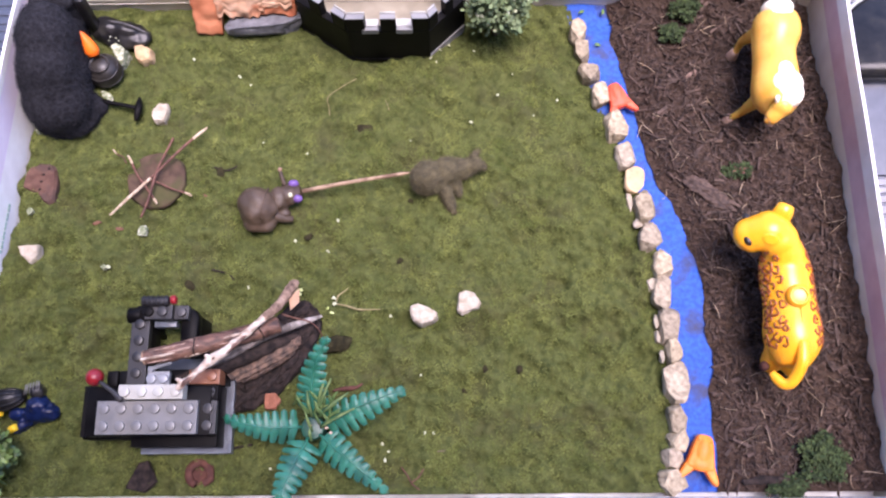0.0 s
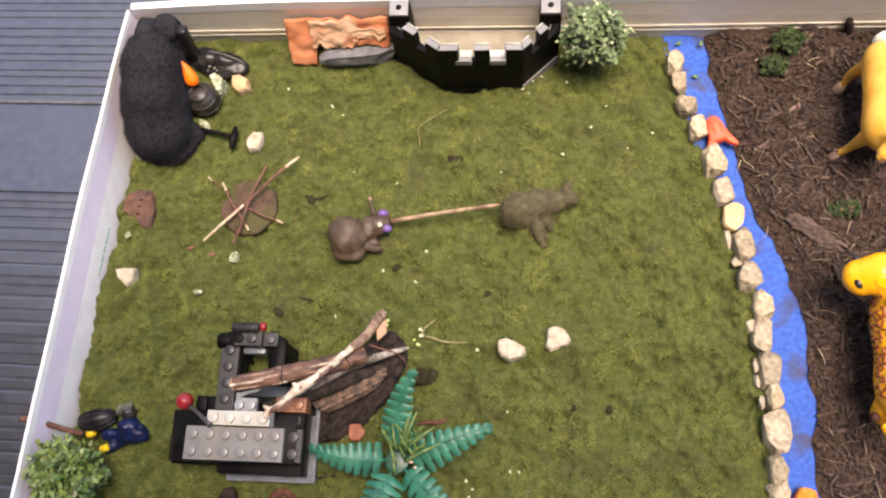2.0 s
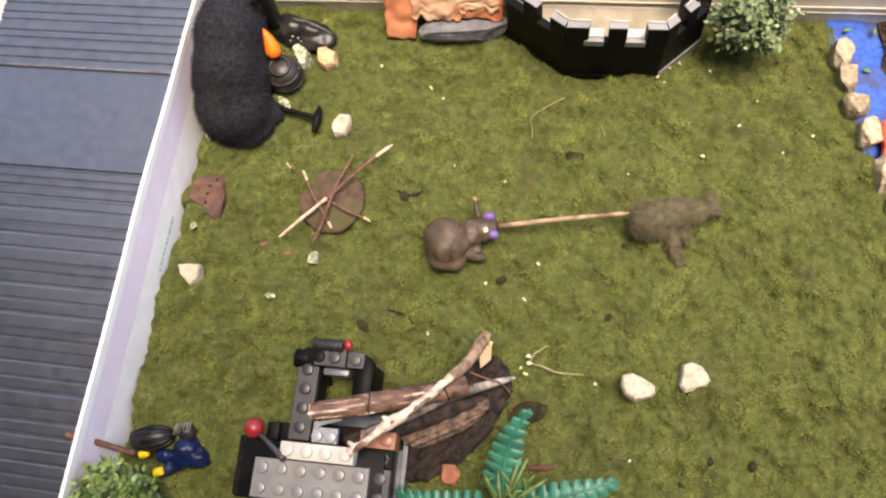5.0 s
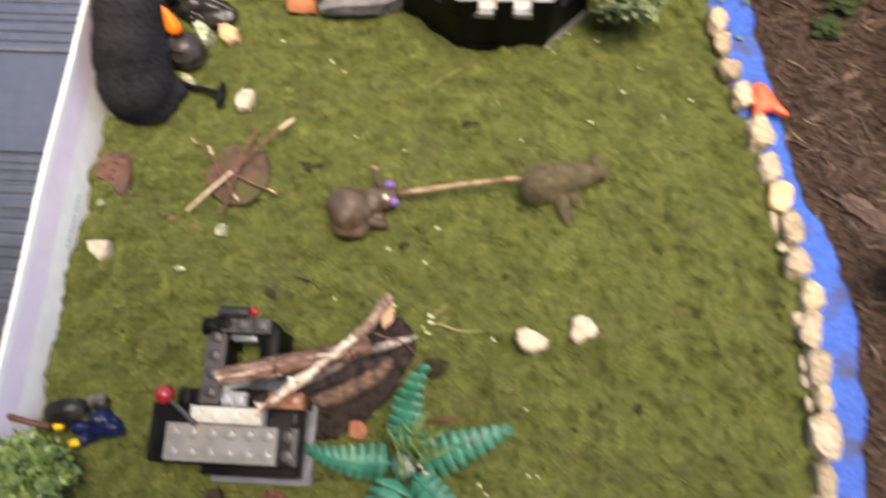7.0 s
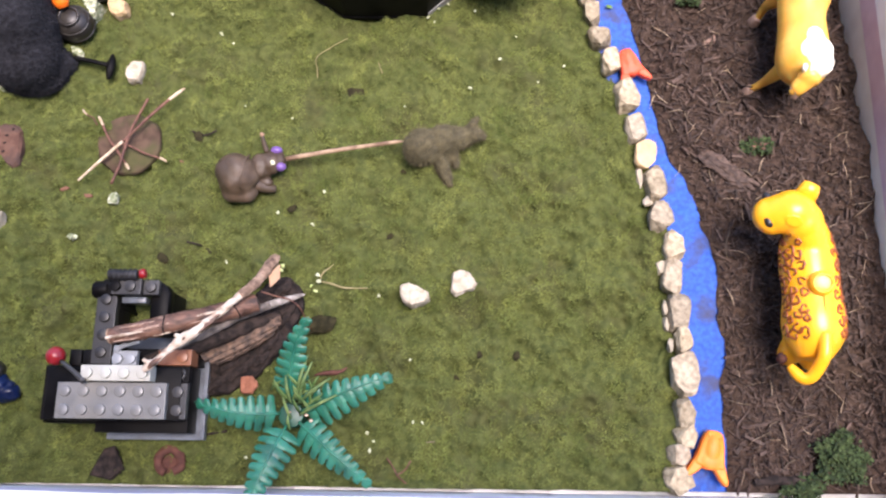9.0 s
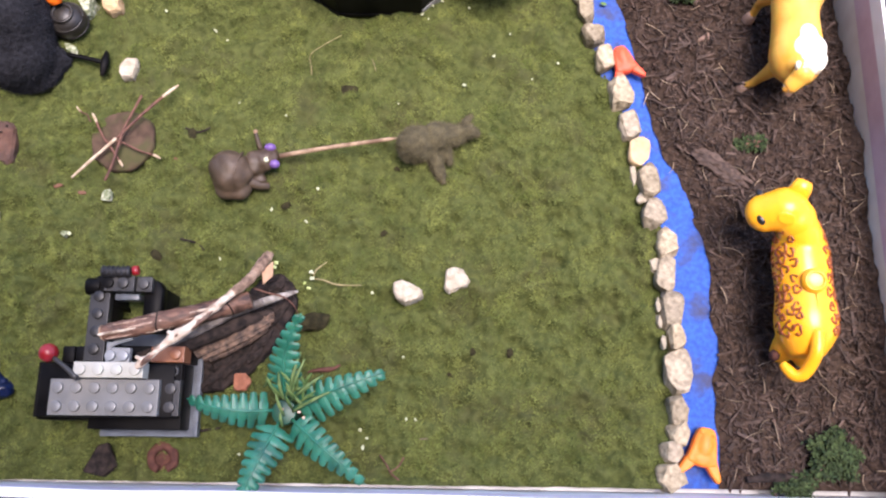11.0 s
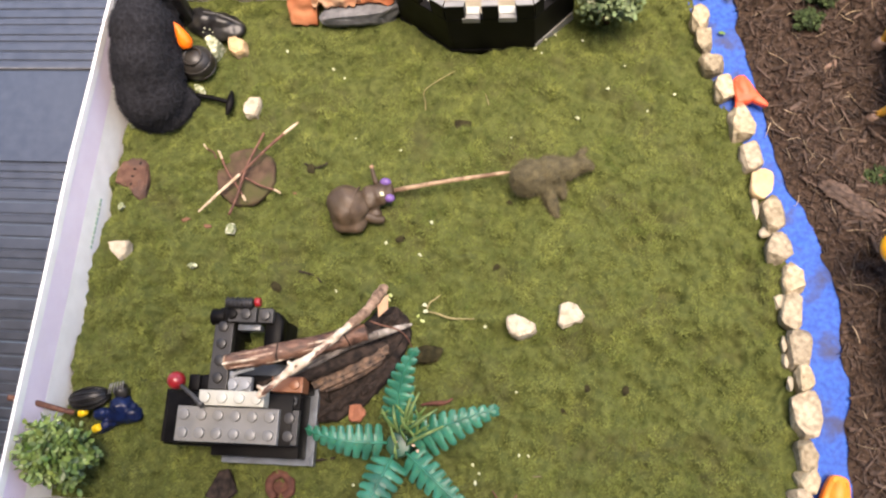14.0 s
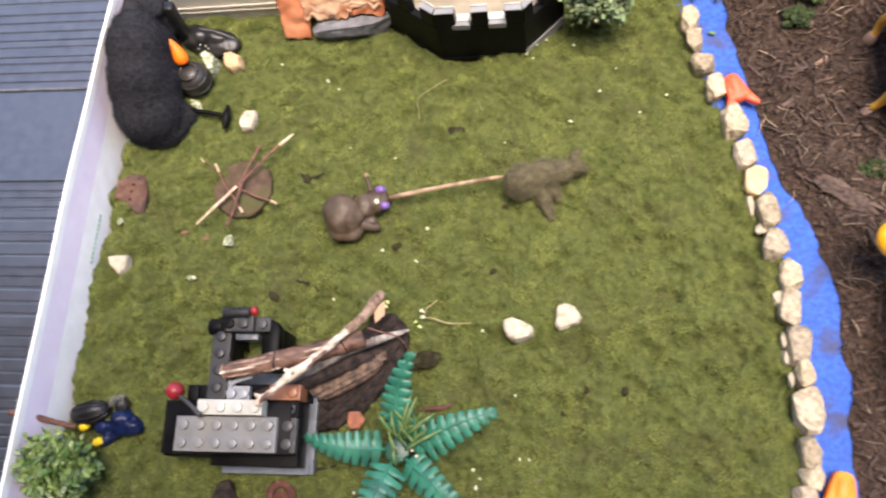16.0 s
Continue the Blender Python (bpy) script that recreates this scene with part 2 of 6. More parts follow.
TEALDARK = mat("dark_green_plastic", (0.004, 0.045, 0.026), (0.008, 0.075, 0.042), 120, 0.4, 0.1, 0.0003)
TEAL = mat("teal_green_plastic", (0.014, 0.118, 0.072), (0.038, 0.205, 0.130), 90, 0.44, 0.15, 0.0003, stain=(0.020, 0.070, 0.050), stain_scale=70, stain_at=(0.50, 0.70), stain_amount=0.6, sub=0.25)
GRASS = mat("fresh_grass", (0.075, 0.145, 0.040), (0.20, 0.28, 0.085), 200, 0.7, 0.1, vary=0.4)
GRASSDARK = mat("darker_grass", (0.060, 0.125, 0.030), (0.130, 0.210, 0.055), 200, 0.7, 0.1, vary=0.3)
PALEPINK = mat("pale_pink_petal", (0.58, 0.36, 0.27), (0.70, 0.48, 0.36), 300, 0.8, 0.1)
LEAF = mat("box_leaf", (0.050, 0.105, 0.022), (0.230, 0.310, 0.085), 110, 0.40, 0.1, vary=0.5)
LEAFP = mat("pale_leaf", (0.085, 0.135, 0.050), (0.21, 0.275, 0.125), 90, 0.7, 0.1, vary=0.4)
PARSLEY = mat("parsley_green", (0.016, 0.033, 0.008), (0.056, 0.084, 0.025), 300, 0.95, 0.5, 0.0006, vary=0.45)
STALK = mat("yellowish_stalk", (0.20, 0.17, 0.070), (0.36, 0.30, 0.14), 200, 0.7, 0.1)
BUD = mat("green_bud", (0.46, 0.55, 0.16), (0.66, 0.70, 0.34), 300, 0.8, 0.1)
FLOWER = mat("white_flower", (0.44, 0.48, 0.27), (0.64, 0.65, 0.46), 300, 0.8, 0.1)
FUR = mat("black_fur", (0.013, 0.013, 0.015), (0.030, 0.030, 0.034), 500, 0.9, 0.9, 0.0010, vary=0.0)
FURH = mat("black_fur_hair", (0.013, 0.013, 0.015), (0.032, 0.032, 0.037), 200, 0.8, 0.0, vary=0.5)
GLOSSBLACK = mat("glossy_black_plastic", (0.008, 0.008, 0.0085), (0.020, 0.0195, 0.020), 120, 0.36, 0.1, 0.0003, stain=(0.024, 0.022, 0.016), stain_scale=120, stain_amount=0.6)
POTBROWN = mat("dark_brown_glaze", (0.016, 0.014, 0.012), (0.034, 0.030, 0.025), 140, 0.40, 0.2, 0.0004)
CONE = mat("orange_cone_plastic", (0.90, 0.15, 0.006), (0.96, 0.22, 0.012), 150, 0.35, 0.0)
NAVY = mat("dark_blue_plastic", (0.003, 0.007, 0.032), (0.006, 0.016, 0.070), 150, 0.35, 0.2)
CLIPYELLOW = mat("bright_yellow_plastic", (0.80, 0.52, 0.01), (0.86, 0.60, 0.02), 150, 0.35, 0.0)
REDCHIP = mat("rusty_chip", (0.120, 0.056, 0.030), (0.22, 0.105, 0.058), 260, 0.8, 0.6, 0.0005)
ORANGECHIP = mat("orange_wood_chip", (0.22, 0.078, 0.038), (0.36, 0.140, 0.072), 260, 0.8, 0.6, 0.0005)
SUNKBARK = mat("mossy_dark_crumb", (0.018, 0.016, 0.008), (0.046, 0.040, 0.018), 300, 0.95, 0.8, 0.0008)
TERRA = mat("terracotta_wood", (0.066, 0.027, 0.020), (0.135, 0.058, 0.040), 260, 0.8, 0.5, 0.0005)


for m, level in ((BRICKBLACK, 0.08), (BRICKDARK, 0.3), (GLOSSBLACK, 0.35), (RUBBER, 0.3), (FUR, 0.1), (FURH, 0.1), (NAVY, 0.3), (MOSSB, 0.25), (MOSSTUFT, 0.25), (MOSS, 0.1), (SOIL, 0.15), (MULCH, 0.3), (SUNKBARK, 0.1), (BARKD, 0.2), (HEARTH, 0.2), (SLATE, 0.25), (TERRA, 0.2)):
    m.node_tree.nodes["Principled BSDF"].inputs["Specular IOR Level"].default_value = level


# ---- building helpers ----
ORIGIN = {}


def thing(name, x, y, z=0.0, label="", category="", group="", kind=""):
    """An empty at a thing's base; its parts are given in world places."""
    ob = new(name)
    ob.empty_display_size = 0.01
    ob.location = (x, y, z)
    ORIGIN[ob] = Vector((x, y, z))
    return tagged(ob, label, category, group, kind)


def part(name, bm, material, parent, label="", smooth=True):
    """Links a bmesh, or a mesh, as one mesh object under a thing or a part."""
    if isinstance(bm, bmesh.types.BMesh):
        me = bpy.data.meshes.new(name)
        bm.to_mesh(me)
        bm.free()
    else:
        me = bm
    if material:
        me.materials.clear()
        me.materials.append(material)
    me.shade_smooth() if smooth else me.shade_flat()
    ob = new(name, me)
    if parent:
        o = ORIGIN[parent]
        me.transform(Matrix.Translation(-o))
        ob.parent = parent
        ORIGIN[ob] = o
    return tagged(ob, label)


def single(name, bm, material, label="", category="", group="", kind="", smooth=True):
    """A thing of one mesh, with its origin at the middle of its base."""
    ob = part(name, bm, material, None, "", smooth)
    me = ob.data
    co = np.array([v.co for v in me.vertices])
    o = Vector(((co[:, 0].min() + co[:, 0].max()) / 2, (co[:, 1].min() + co[:, 1].max()) / 2, co[:, 2].min()))
    me.transform(Matrix.Translation(-o))
    ob.location = o
    return tagged(ob, label, category, group, kind)


def place(bm, x, y, z, rx=0, ry=0, rz=0):
    bmesh.ops.transform(bm, matrix=pose(x, y, z, rx, ry, rz), verts=bm.verts)
    return bm


def join(*bms):
    out = bmesh.new()
    for b in bms:
        me = bpy.data.meshes.new("joined")
        b.to_mesh(me)
        b.free()
        out.from_mesh(me)
        bpy.data.meshes.remove(me)
    return out


def block(x0, x1, y0, y1, z0, z1, bevel=0.0003):
    bm = bmesh.new()
    bmesh.ops.create_cube(bm, size=1, matrix=Matrix.LocRotScale(((x0 + x1) / 2, (y0 + y1) / 2, (z0 + z1) / 2), None, (x1 - x0, y1 - y0, z1 - z0)))
    if bevel:
        bmesh.ops.bevel(bm, geom=bm.edges[:], offset=bevel, segments=2, affect="EDGES", profile=0.5)
    return bm


def rod(r0, r1, h, n=16, bevel=0.0):
    bm = bmesh.new()
    bmesh.ops.create_cone(bm, cap_ends=True, segments=n, radius1=r0, radius2=r1, depth=h, matrix=Matrix.Translation((0, 0, h / 2)))
    if bevel:
        rim = [e for e in bm.edges if abs(e.verts[0].co.z - e.verts[1].co.z) < 1e-9]
        bmesh.ops.bevel(bm, geom=rim, offset=bevel, segments=2, affect="EDGES", profile=0.5)
    return bm


def ball(x, y, z, rx, ry=None, rz=None, turn=0.0, sub=3, tip=0.0):
    bm = bmesh.new()
    bmesh.ops.create_icosphere(bm, subdivisions=sub, radius=1)
    bmesh.ops.transform(bm, matrix=pose(x, y, z, 0, tip, turn) @ Matrix.Diagonal((rx, ry or rx, rz or rx, 1)), verts=bm.verts)
    return bm


def rough_up(bm, amount, scale, seed=0.0):
    bm.normal_update()
    for v in bm.verts:
        v.co += v.normal * amount * noise.noise(v.co * scale + Vector((seed, seed * 0.7, seed * 1.3)))
    return bm


def spline(pts, steps):
    """Catmull-Rom through rows of numbers."""
    p = np.array([pts[0], *pts, pts[-1]], float)
    out = []
    for i in range(1, len(p) - 2):
        for k in range(steps):
            t = k / steps
            a, b, c, d = p[i - 1], p[i], p[i + 1], p[i + 2]
            out.append(0.5 * (2 * b + (c - a) * t + (2 * a - 5 * b + 4 * c - d) * t * t + (3 * b - a - 3 * c + d) * t ** 3))
    out.append(p[-2])
    return np.array(out)


def tube(pts, n=10, steps=4, lump=0.0, scale=300.0, seed=0.0, flat=1.0):
    """A limb along rows of x, y, z, radius, with closed ends."""
    q = spline(pts, steps)
    bm = bmesh.new()
    rings = []
    for i, row in enumerate(q):
        c = Vector(row[:3])
        d = (Vector(q[min(i + 1, len(q) - 1)][:3]) - Vector(q[max(i - 1, 0)][:3])).normalized()
        side = d.cross(Vector((0, 0, 1)))
        side = side.normalized() if side.length > 1e-4 else Vector((1, 0, 0))
        up = side.cross(d)
        ring = []
        for k in range(n):
            a = 2 * math.pi * k / n
            r = row[3]
            if lump:
                r *= 1 + lump * noise.noise(c * scale + Vector((math.cos(a), math.sin(a), seed)))
            ring.append(bm.verts.new(c + side * math.cos(a) * r + up * math.sin(a) * r * flat))
        rings.append(ring)
    for a, b in zip(rings, rings[1:]):
        for k in range(n):
            bm.faces.new((a[k], a[(k + 1) % n], b[(k + 1) % n], b[k]))
    bm.faces.new(rings[0][::-1])
    bm.faces.new(rings[-1])
    bmesh.ops.recalc_face_normals(bm, faces=bm.faces)
    return bm


def prism(outline, z0, z1, bevel=0.0003):
    bm = bmesh.new()
    f = bm.faces.new([bm.verts.new((x, y, z0)) for x, y in outline])
    r = bmesh.ops.extrude_face_region(bm, geom=[f])
    for v in r["geom"]:
        if isinstance(v, bmesh.types.BMVert):
            v.co.z = z1
    bmesh.ops.recalc_face_normals(bm, faces=bm.faces)
    if bevel:
        bmesh.ops.bevel(bm, geom=bm.edges[:], offset=bevel, segments=1, affect="EDGES")
    return bm


def rock(seed, sx, sy, sz, cuts=10, sub=4, rough=0.075):
    """A broken stone: a ball cut by flat faces."""
    rng = random.Random(seed)
    bm = bmesh.new()
    bmesh.ops.create_icosphere(bm, subdivisions=sub, radius=1)
    turn = Euler((rng.uniform(-0.4, 0.4), rng.uniform(-0.4, 0.4), rng.uniform(-0.5, 0.5))).to_matrix()
    for v in bm.verts:
        v.co = turn @ Vector([math.copysign(abs(c) ** 0.52, c) for c in v.co])
    planes = [(Vector((rng.gauss(0, 0.16), rng.gauss(0, 0.16), 1)).normalized(), rng.uniform(0.58, 0.74))]
    planes += [(Vector((rng.gauss(0, 1), rng.gauss(0, 1), rng.gauss(0, 0.55))).normalized(), rng.uniform(0.66, 0.95)) for _ in range(cuts)]
    for nrm, d in planes:
        for v in bm.verts:
            over = v.co.dot(nrm) - d
            if over > 0:
                v.co -= nrm * over
    for v in bm.verts:
        v.co *= 1 + rough * (noise.noise(v.co * 2.2 + Vector((seed * 3.1, 0, seed))) + 0.8 * noise.noise(v.co * 6.0 + Vector((seed, 4, 0))))
    co = np.array([v.co for v in bm.verts])
    lo, hi = co.min(0), co.max(0)
    for v in bm.verts:
        v.co = Vector([(v.co[i] - (lo[i] + hi[i]) / 2) / (hi[i] - lo[i]) * s for i, s in enumerate((sx, sy, sz))])
    return bm


def moulded(bm, voxel=0.0011, smooth=6):
    """Grows overlapping balls and limbs into one soft skin."""
    me = bpy.data.meshes.new("moulded")
    bm.to_mesh(me)
    bm.free()
    tmp = new("moulding", me)
    r = tmp.modifiers.new("skin", "REMESH")
    r.mode, r.voxel_size, r.use_smooth_shade = "VOXEL", voxel, True
    s = tmp.modifiers.new("soft", "SMOOTH")
    s.iterations, s.factor = smooth, 0.5
    made = bpy.data.meshes.new_from_object(tmp.evaluated_get(bpy.context.evaluated_depsgraph_get()))
    bpy.data.objects.remove(tmp)
    return made


def moulded_bm(bm, voxel=0.0008, smooth=3):
    out = bmesh.new()
    out.from_mesh(moulded(bm, voxel, smooth))
    return out


def lay(curve, v):
    ys, xs = zip(*curve)
    return float(np.interp(v, ys, xs))


# ---- plan ----
X0, X1, Y0, Y1, RIM = -0.004, 0.4465, 0.0095, 0.2865, 0.037
FLOOR = -0.0105
STONE_LINE = [(0.009, 0.341), (0.016, 0.342), (0.028, 0.343), (0.036, 0.346), (0.064, 0.348), (0.081, 0.348), (0.094, 0.346), (0.112, 0.344), (0.128, 0.345), (0.143, 0.340),
              (0.160, 0.338), (0.174, 0.334), (0.189, 0.330), (0.204, 0.325), (0.223, 0.317), (0.236, 0.312), (0.249, 0.308), (0.264, 0.308), (0.288, 0.303)]
BANK = [(0.009, 0.365), (0.029, 0.367), (0.049, 0.365), (0.065, 0.367), (0.082, 0.370), (0.092, 0.365), (0.109, 0.368), (0.126, 0.366), (0.142, 0.361), (0.164, 0.354),
        (0.179, 0.346), (0.192, 0.342), (0.214, 0.339), (0.236, 0.334), (0.262, 0.328), (0.288, 0.327)]


def left_wall(y):
    return -0.012 + (y - 0.008) / 0.278 * 0.0115


def moss_height(x, y):
    p = Vector((x, y, 0))
    h = 0.0044 * noise.noise(p * 20) + (0.0056 * noise.noise(p * 60 + Vector((3, 1, 0))) + 0.0046 * noise.noise(p * 130) + 0.0022 * noise.noise(p * 300)) * (1.08 - 0.45 * min(1.0, max(0.0, (y - 0.10) / 0.13)))
    return h - 0.0005


def soil_height(x, y):
    p = Vector((x, y, 5))
    edge = min(1.0, max(0.0, (x - lay(BANK, y)) / 0.012))
    h = 0.004 * noise.noise(p * 30) + 0.004 * noise.noise(p * 75) + 0.0022 * noise.noise(p * 170) + 0.0008 * noise.noise(p * 420) + 0.003
    side = min(1.0, max(0.0, (x - 0.424) / 0.020)) * (0.003 * noise.noise(Vector((y * 60, 3, 1))) + 0.0015 - 0.0105 * min(1.0, max(0.0, (y - 0.150) / 0.110)))
    return -0.0015 + edge * (h + 0.0015) + side


def sheet(name, left, right, height, nx, ny, material, kind, label, category, y0, y1):
    """A sheet between two lines that run from front to back, at the height of the ground there."""
    me = bpy.data.meshes.new(name)
    verts, faces = [], []
    for j in range(ny + 1):
        y = y0 + (y1 - y0) * j / ny
        a, b = left(y), right(y)
        for i in range(nx + 1):
            x = a + (b - a) * i / nx
            verts.append((x, y, height(x, y)))
    for j in range(ny):
        for i in range(nx):
            k = j * (nx + 1) + i
            faces.append((k, k + 1, k + nx + 2, k + nx + 1))
    me.from_pydata(verts, [], faces)
    ob = part(name, me, material, None)
    return tagged(ob, label, category, "", kind)


# ---- setting ----
def deck_profile():
    """Heights across the ribbed boards: plain strips between grooved ones."""
    rng = random.Random(4)
    rows, y = [], -0.085
    while y < 1.6:
        s = (y - 0.2515) % 0.340
        if s > 0.340 - 0.064:
            rows += [(y, 0.0009)]
            y += 0.004
        else:
            w, g = rng.choice((0.0030, 0.0038, 0.0046, 0.0060)), rng.choice((0.0009, 0.0012, 0.0016))
            rows += [(y, 0.0), (y + w * 0.9, 0.0002), (y + w, -0.0002), (y + w + 0.0004, -0.0007), (y + w + g, -0.0007), (y + w + g + 0.0003, -0.0001)]
            y += w + g + 0.0006
    return rows


bm = bmesh.new()
prev = None
for y, h in deck_profile():
    row = [bm.verts.new((x, y - 0.020 * (x + 0.06), FLOOR - 0.003 + h)) for x in (-0.144, 0.3, 0.9)]
    if prev:
        for i in range(2):
            bm.faces.new((prev[i], prev[i + 1], row[i + 1], row[i]))
    prev = row
r = bmesh.ops.extrude_face_region(bm, geom=bm.faces[:])
bmesh.ops.translate(bm, verts=[v for v in r["geom"] if isinstance(v, bmesh.types.BMVert)], vec=(0, 0, -0.03))
bmesh.ops.recalc_face_normals(bm, faces=bm.faces)
tagged(part("deck", bm, DECK, None, smooth=False), "dark grey ribbed decking with plain strips", "deck", "", "structure")
# the board edge's highlight, built as a thin pale rod
bm = tube([(x, 0.2515 - 0.020 * (x + 0.06), FLOOR - 0.0020, 0.0008) for x in (-0.143, 0.0, 0.3, 0.6, 0.899)], 8, 2)
tagged(part("trim", bm, SEAM, None), "thin pale line for the highlight along the deck board's edge", "trim", "", "structure")
bm = bmesh.new()
bmesh.ops.create_grid(bm, x_segments=8, y_segments=8, size=60)
bmesh.ops.translate(bm, verts=bm.verts, vec=(0, 0, -0.048))
tagged(part("ground", bm, PALE, None), "pale concrete ground round the dark decking", "ground", "", "structure")

# added wall out of view, blocks the sky on the front side
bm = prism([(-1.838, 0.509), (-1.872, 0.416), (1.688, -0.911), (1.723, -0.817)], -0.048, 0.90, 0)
tagged(part("wall_south", bm, BLOCKER, None), "unseen dark wall added beside the deck to block sky light", "wall", "", "structure")
# added roof slab out of view, its edge darkens the front of the box
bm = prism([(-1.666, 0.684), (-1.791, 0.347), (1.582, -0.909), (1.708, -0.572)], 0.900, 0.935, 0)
tagged(part("ceiling", bm, BLOCKER, None), "unseen dark roof slab added on that wall to shade the box front", "roof", "", "structure")

tray = thing("cardboard_box", 0.22, 0.148, FLOOR, "shallow white cardboard box lid with pink and lilac stripes inside", "box")
part("base", block(-0.012, 0.447, 0.008, 0.287, FLOOR - 0.0025, FLOOR, 0.0004), CARD, tray)


def wall_panel(p, q, z0, z1, inner, thick, out, lean=0.0, n=36, wob=0.0008, seed=0.0):
    """An upright card strip from p to q, set off outwards, bowed a little."""
    bm = bmesh.new()
    rows = []
    for i in range(n + 1):
        t = i / n
        x, y = p[0] + (q[0] - p[0]) * t, p[1] + (q[1] - p[1]) * t
        w = wob * noise.noise(Vector((x * 16, y * 16, seed)))
        ring = []
        for z, d in ((z0, inner), (z1, inner), (z1, inner + thick), (z0, inner + thick)):
            k = (z - FLOOR) / (RIM - FLOOR)
            zz = z if z < 0.014 else 0.014 + (z - 0.014) * (1 - 0.24 * math.exp(-math.hypot(x, y - 0.2865) / 0.07))
            ring.append(bm.verts.new((x + out[0] * (d + lean * k + w * k), y + out[1] * (d + lean * k + w * k), zz + (0.0006 * noise.noise(Vector((x * 20, y * 20, 9 + seed))) if z > 0.02 else 0))))
        rows.append(ring)
    for a, b in zip(rows, rows[1:]):
        for k in range(4):
            bm.faces.new((a[k], a[(k + 1) % 4], b[(k + 1) % 4], b[k]))
    bm.faces.new(rows[0])
    bm.faces.new(rows[-1])
    bmesh.ops.recalc_face_normals(bm, faces=bm.faces)
    return bm


NW, NE, SE, SW = (-0.0005, 0.2865), (0.4465, 0.2865), (0.4465, 0.0085), (-0.012, 0.0105)
for name, p, q, out, lean, thick, seed, low, band in (
        ("left_wall", SW, NW, (-1, 0), 0.0008, 0.0010, 1.0, CARD, LILAC), ("back_wall", NW, NE, (0, 1), 0.001, 0.0034, 2.0, CREAM, BLUSH),
        ("right_wall", NE, SE, (1, 0), -0.0008, 0.0010, 3.0, CREAM, PINK), ("front_wall", (-0.0155, 0.0105), (0.4505, 0.0085), (0, -1), 0.0005, 0.0034, 4.0, CARD, LILAC)):
    wall = part("wall", wall_panel(p, q, FLOOR - 0.002, RIM, 0.0004, thick, out, lean, seed=seed), CARD, tray)
    s0, s1 = (0.0165, 0.0325) if band is LILAC else (0.0125, 0.0270) if band is PINK else (0.0190, 0.0300)
    part("lower_lining", wall_panel(p, q, FLOOR, s0 - 0.0002, 0.0, 0.0003, out, lean, seed=seed), low, wall, smooth=False)
    part("stripe", wall_panel(p, q, s0, s1, 0.0, 0.0003, out, lean, seed=seed), band, wall, "faded printed stripe", smooth=False)
    part("rim", wall_panel(p, q, s1 + 0.0002, RIM + 0.0006, -0.0002, thick + 0.0006, out, lean, seed=seed), CARD, wall, smooth=False)
# small unreadable print on the inside of one long wall
for k in range(11):
    y = 0.136 + 0.0026 * k
    part("print", block(left_wall(y) + 0.0006, left_wall(y) + 0.0008, y, y + 0.0016 + 0.0005 * (k % 2), 0.0060, 0.0074, 0), INK, tray)
# fold lines along the back
for z in (0.0100, 0.0055):
    part("fold_line", tube([(0.0, 0.2862, z, 0.0004), (0.15, 0.2863, z + 0.0004, 0.0004), (0.3, 0.2862, z - 0.0003, 0.0004), (0.445, 0.2862, z, 0.0004)], 5, 4), CREAM, tray)

tagged(sheet("moss_ground", lambda y: left_wall(y) + 0.0005 + 0.0026 * noise.noise(Vector((y * 22, 2, 0))) + 0.0006 * noise.noise(Vector((y * 90, 2, 0))), lambda y: lay(STONE_LINE, y) + 0.001, moss_height, 420, 340, MOSS, "structure", "uneven green moss carpet inside the box", "ground", 0.0112, 0.2858))
tagged(sheet("stream", lambda y: lay(STONE_LINE, y) - 0.0015, lambda y: lay(BANK, y) + 0.010, lambda x, y: -0.0022 - 0.6 * max(0.0, x - lay(BANK, y) - 0.002) + 0.0016 * noise.noise(Vector((x, y, 2)) * 60) + 0.0010 * noise.noise(Vector((x * 40, y * 130, 4))), 24, 220, BLUE, "structure", "blue felt strip laid as a stream with dirt on it", "water", 0.0112, 0.2864))
tagged(sheet("soil_ground", lambda y: lay(BANK, y) + 0.0022 * noise.noise(Vector((y * 90, 7, 0))), lambda y: X1 - 0.0006, soil_height, 190, 480, SOIL, "structure", "dark brown crumbly soil beside the stream", "ground", 0.0112, 0.2858))


def quads(name, centres, sizes, rng, material, label, category, tilt=0.9, ratio=0.3, kind="stuff"):
    """Many tiny pointed shoots as one mesh."""
    n = len(centres)
    c = np.array(centres)
    a = rng.uniform(0, 2 * np.pi, n)
    t = rng.uniform(tilt * 0.55, tilt, n)
    d = np.stack([np.cos(a) * np.sin(t), np.sin(a) * np.sin(t), np.cos(t)], 1) * np.array(sizes)[:, None]
    b = a + rng.uniform(-0.6, 0.6, n) + np.pi / 2
    w = np.stack([np.cos(b), np.sin(b), np.zeros(n)], 1) * np.array(sizes)[:, None] * ratio
    v = np.concatenate([c - w * 0.5, c + w * 0.5, c + d], 0)
    f = np.stack([np.arange(n), np.arange(n) + n, np.arange(n) + 2 * n], 1)
    me = bpy.data.meshes.new(name)
    me.from_pydata(v.tolist(), [], f.tolist())
    ob = part(name, me, material, None)
    return tagged(ob, label, category, "", kind)


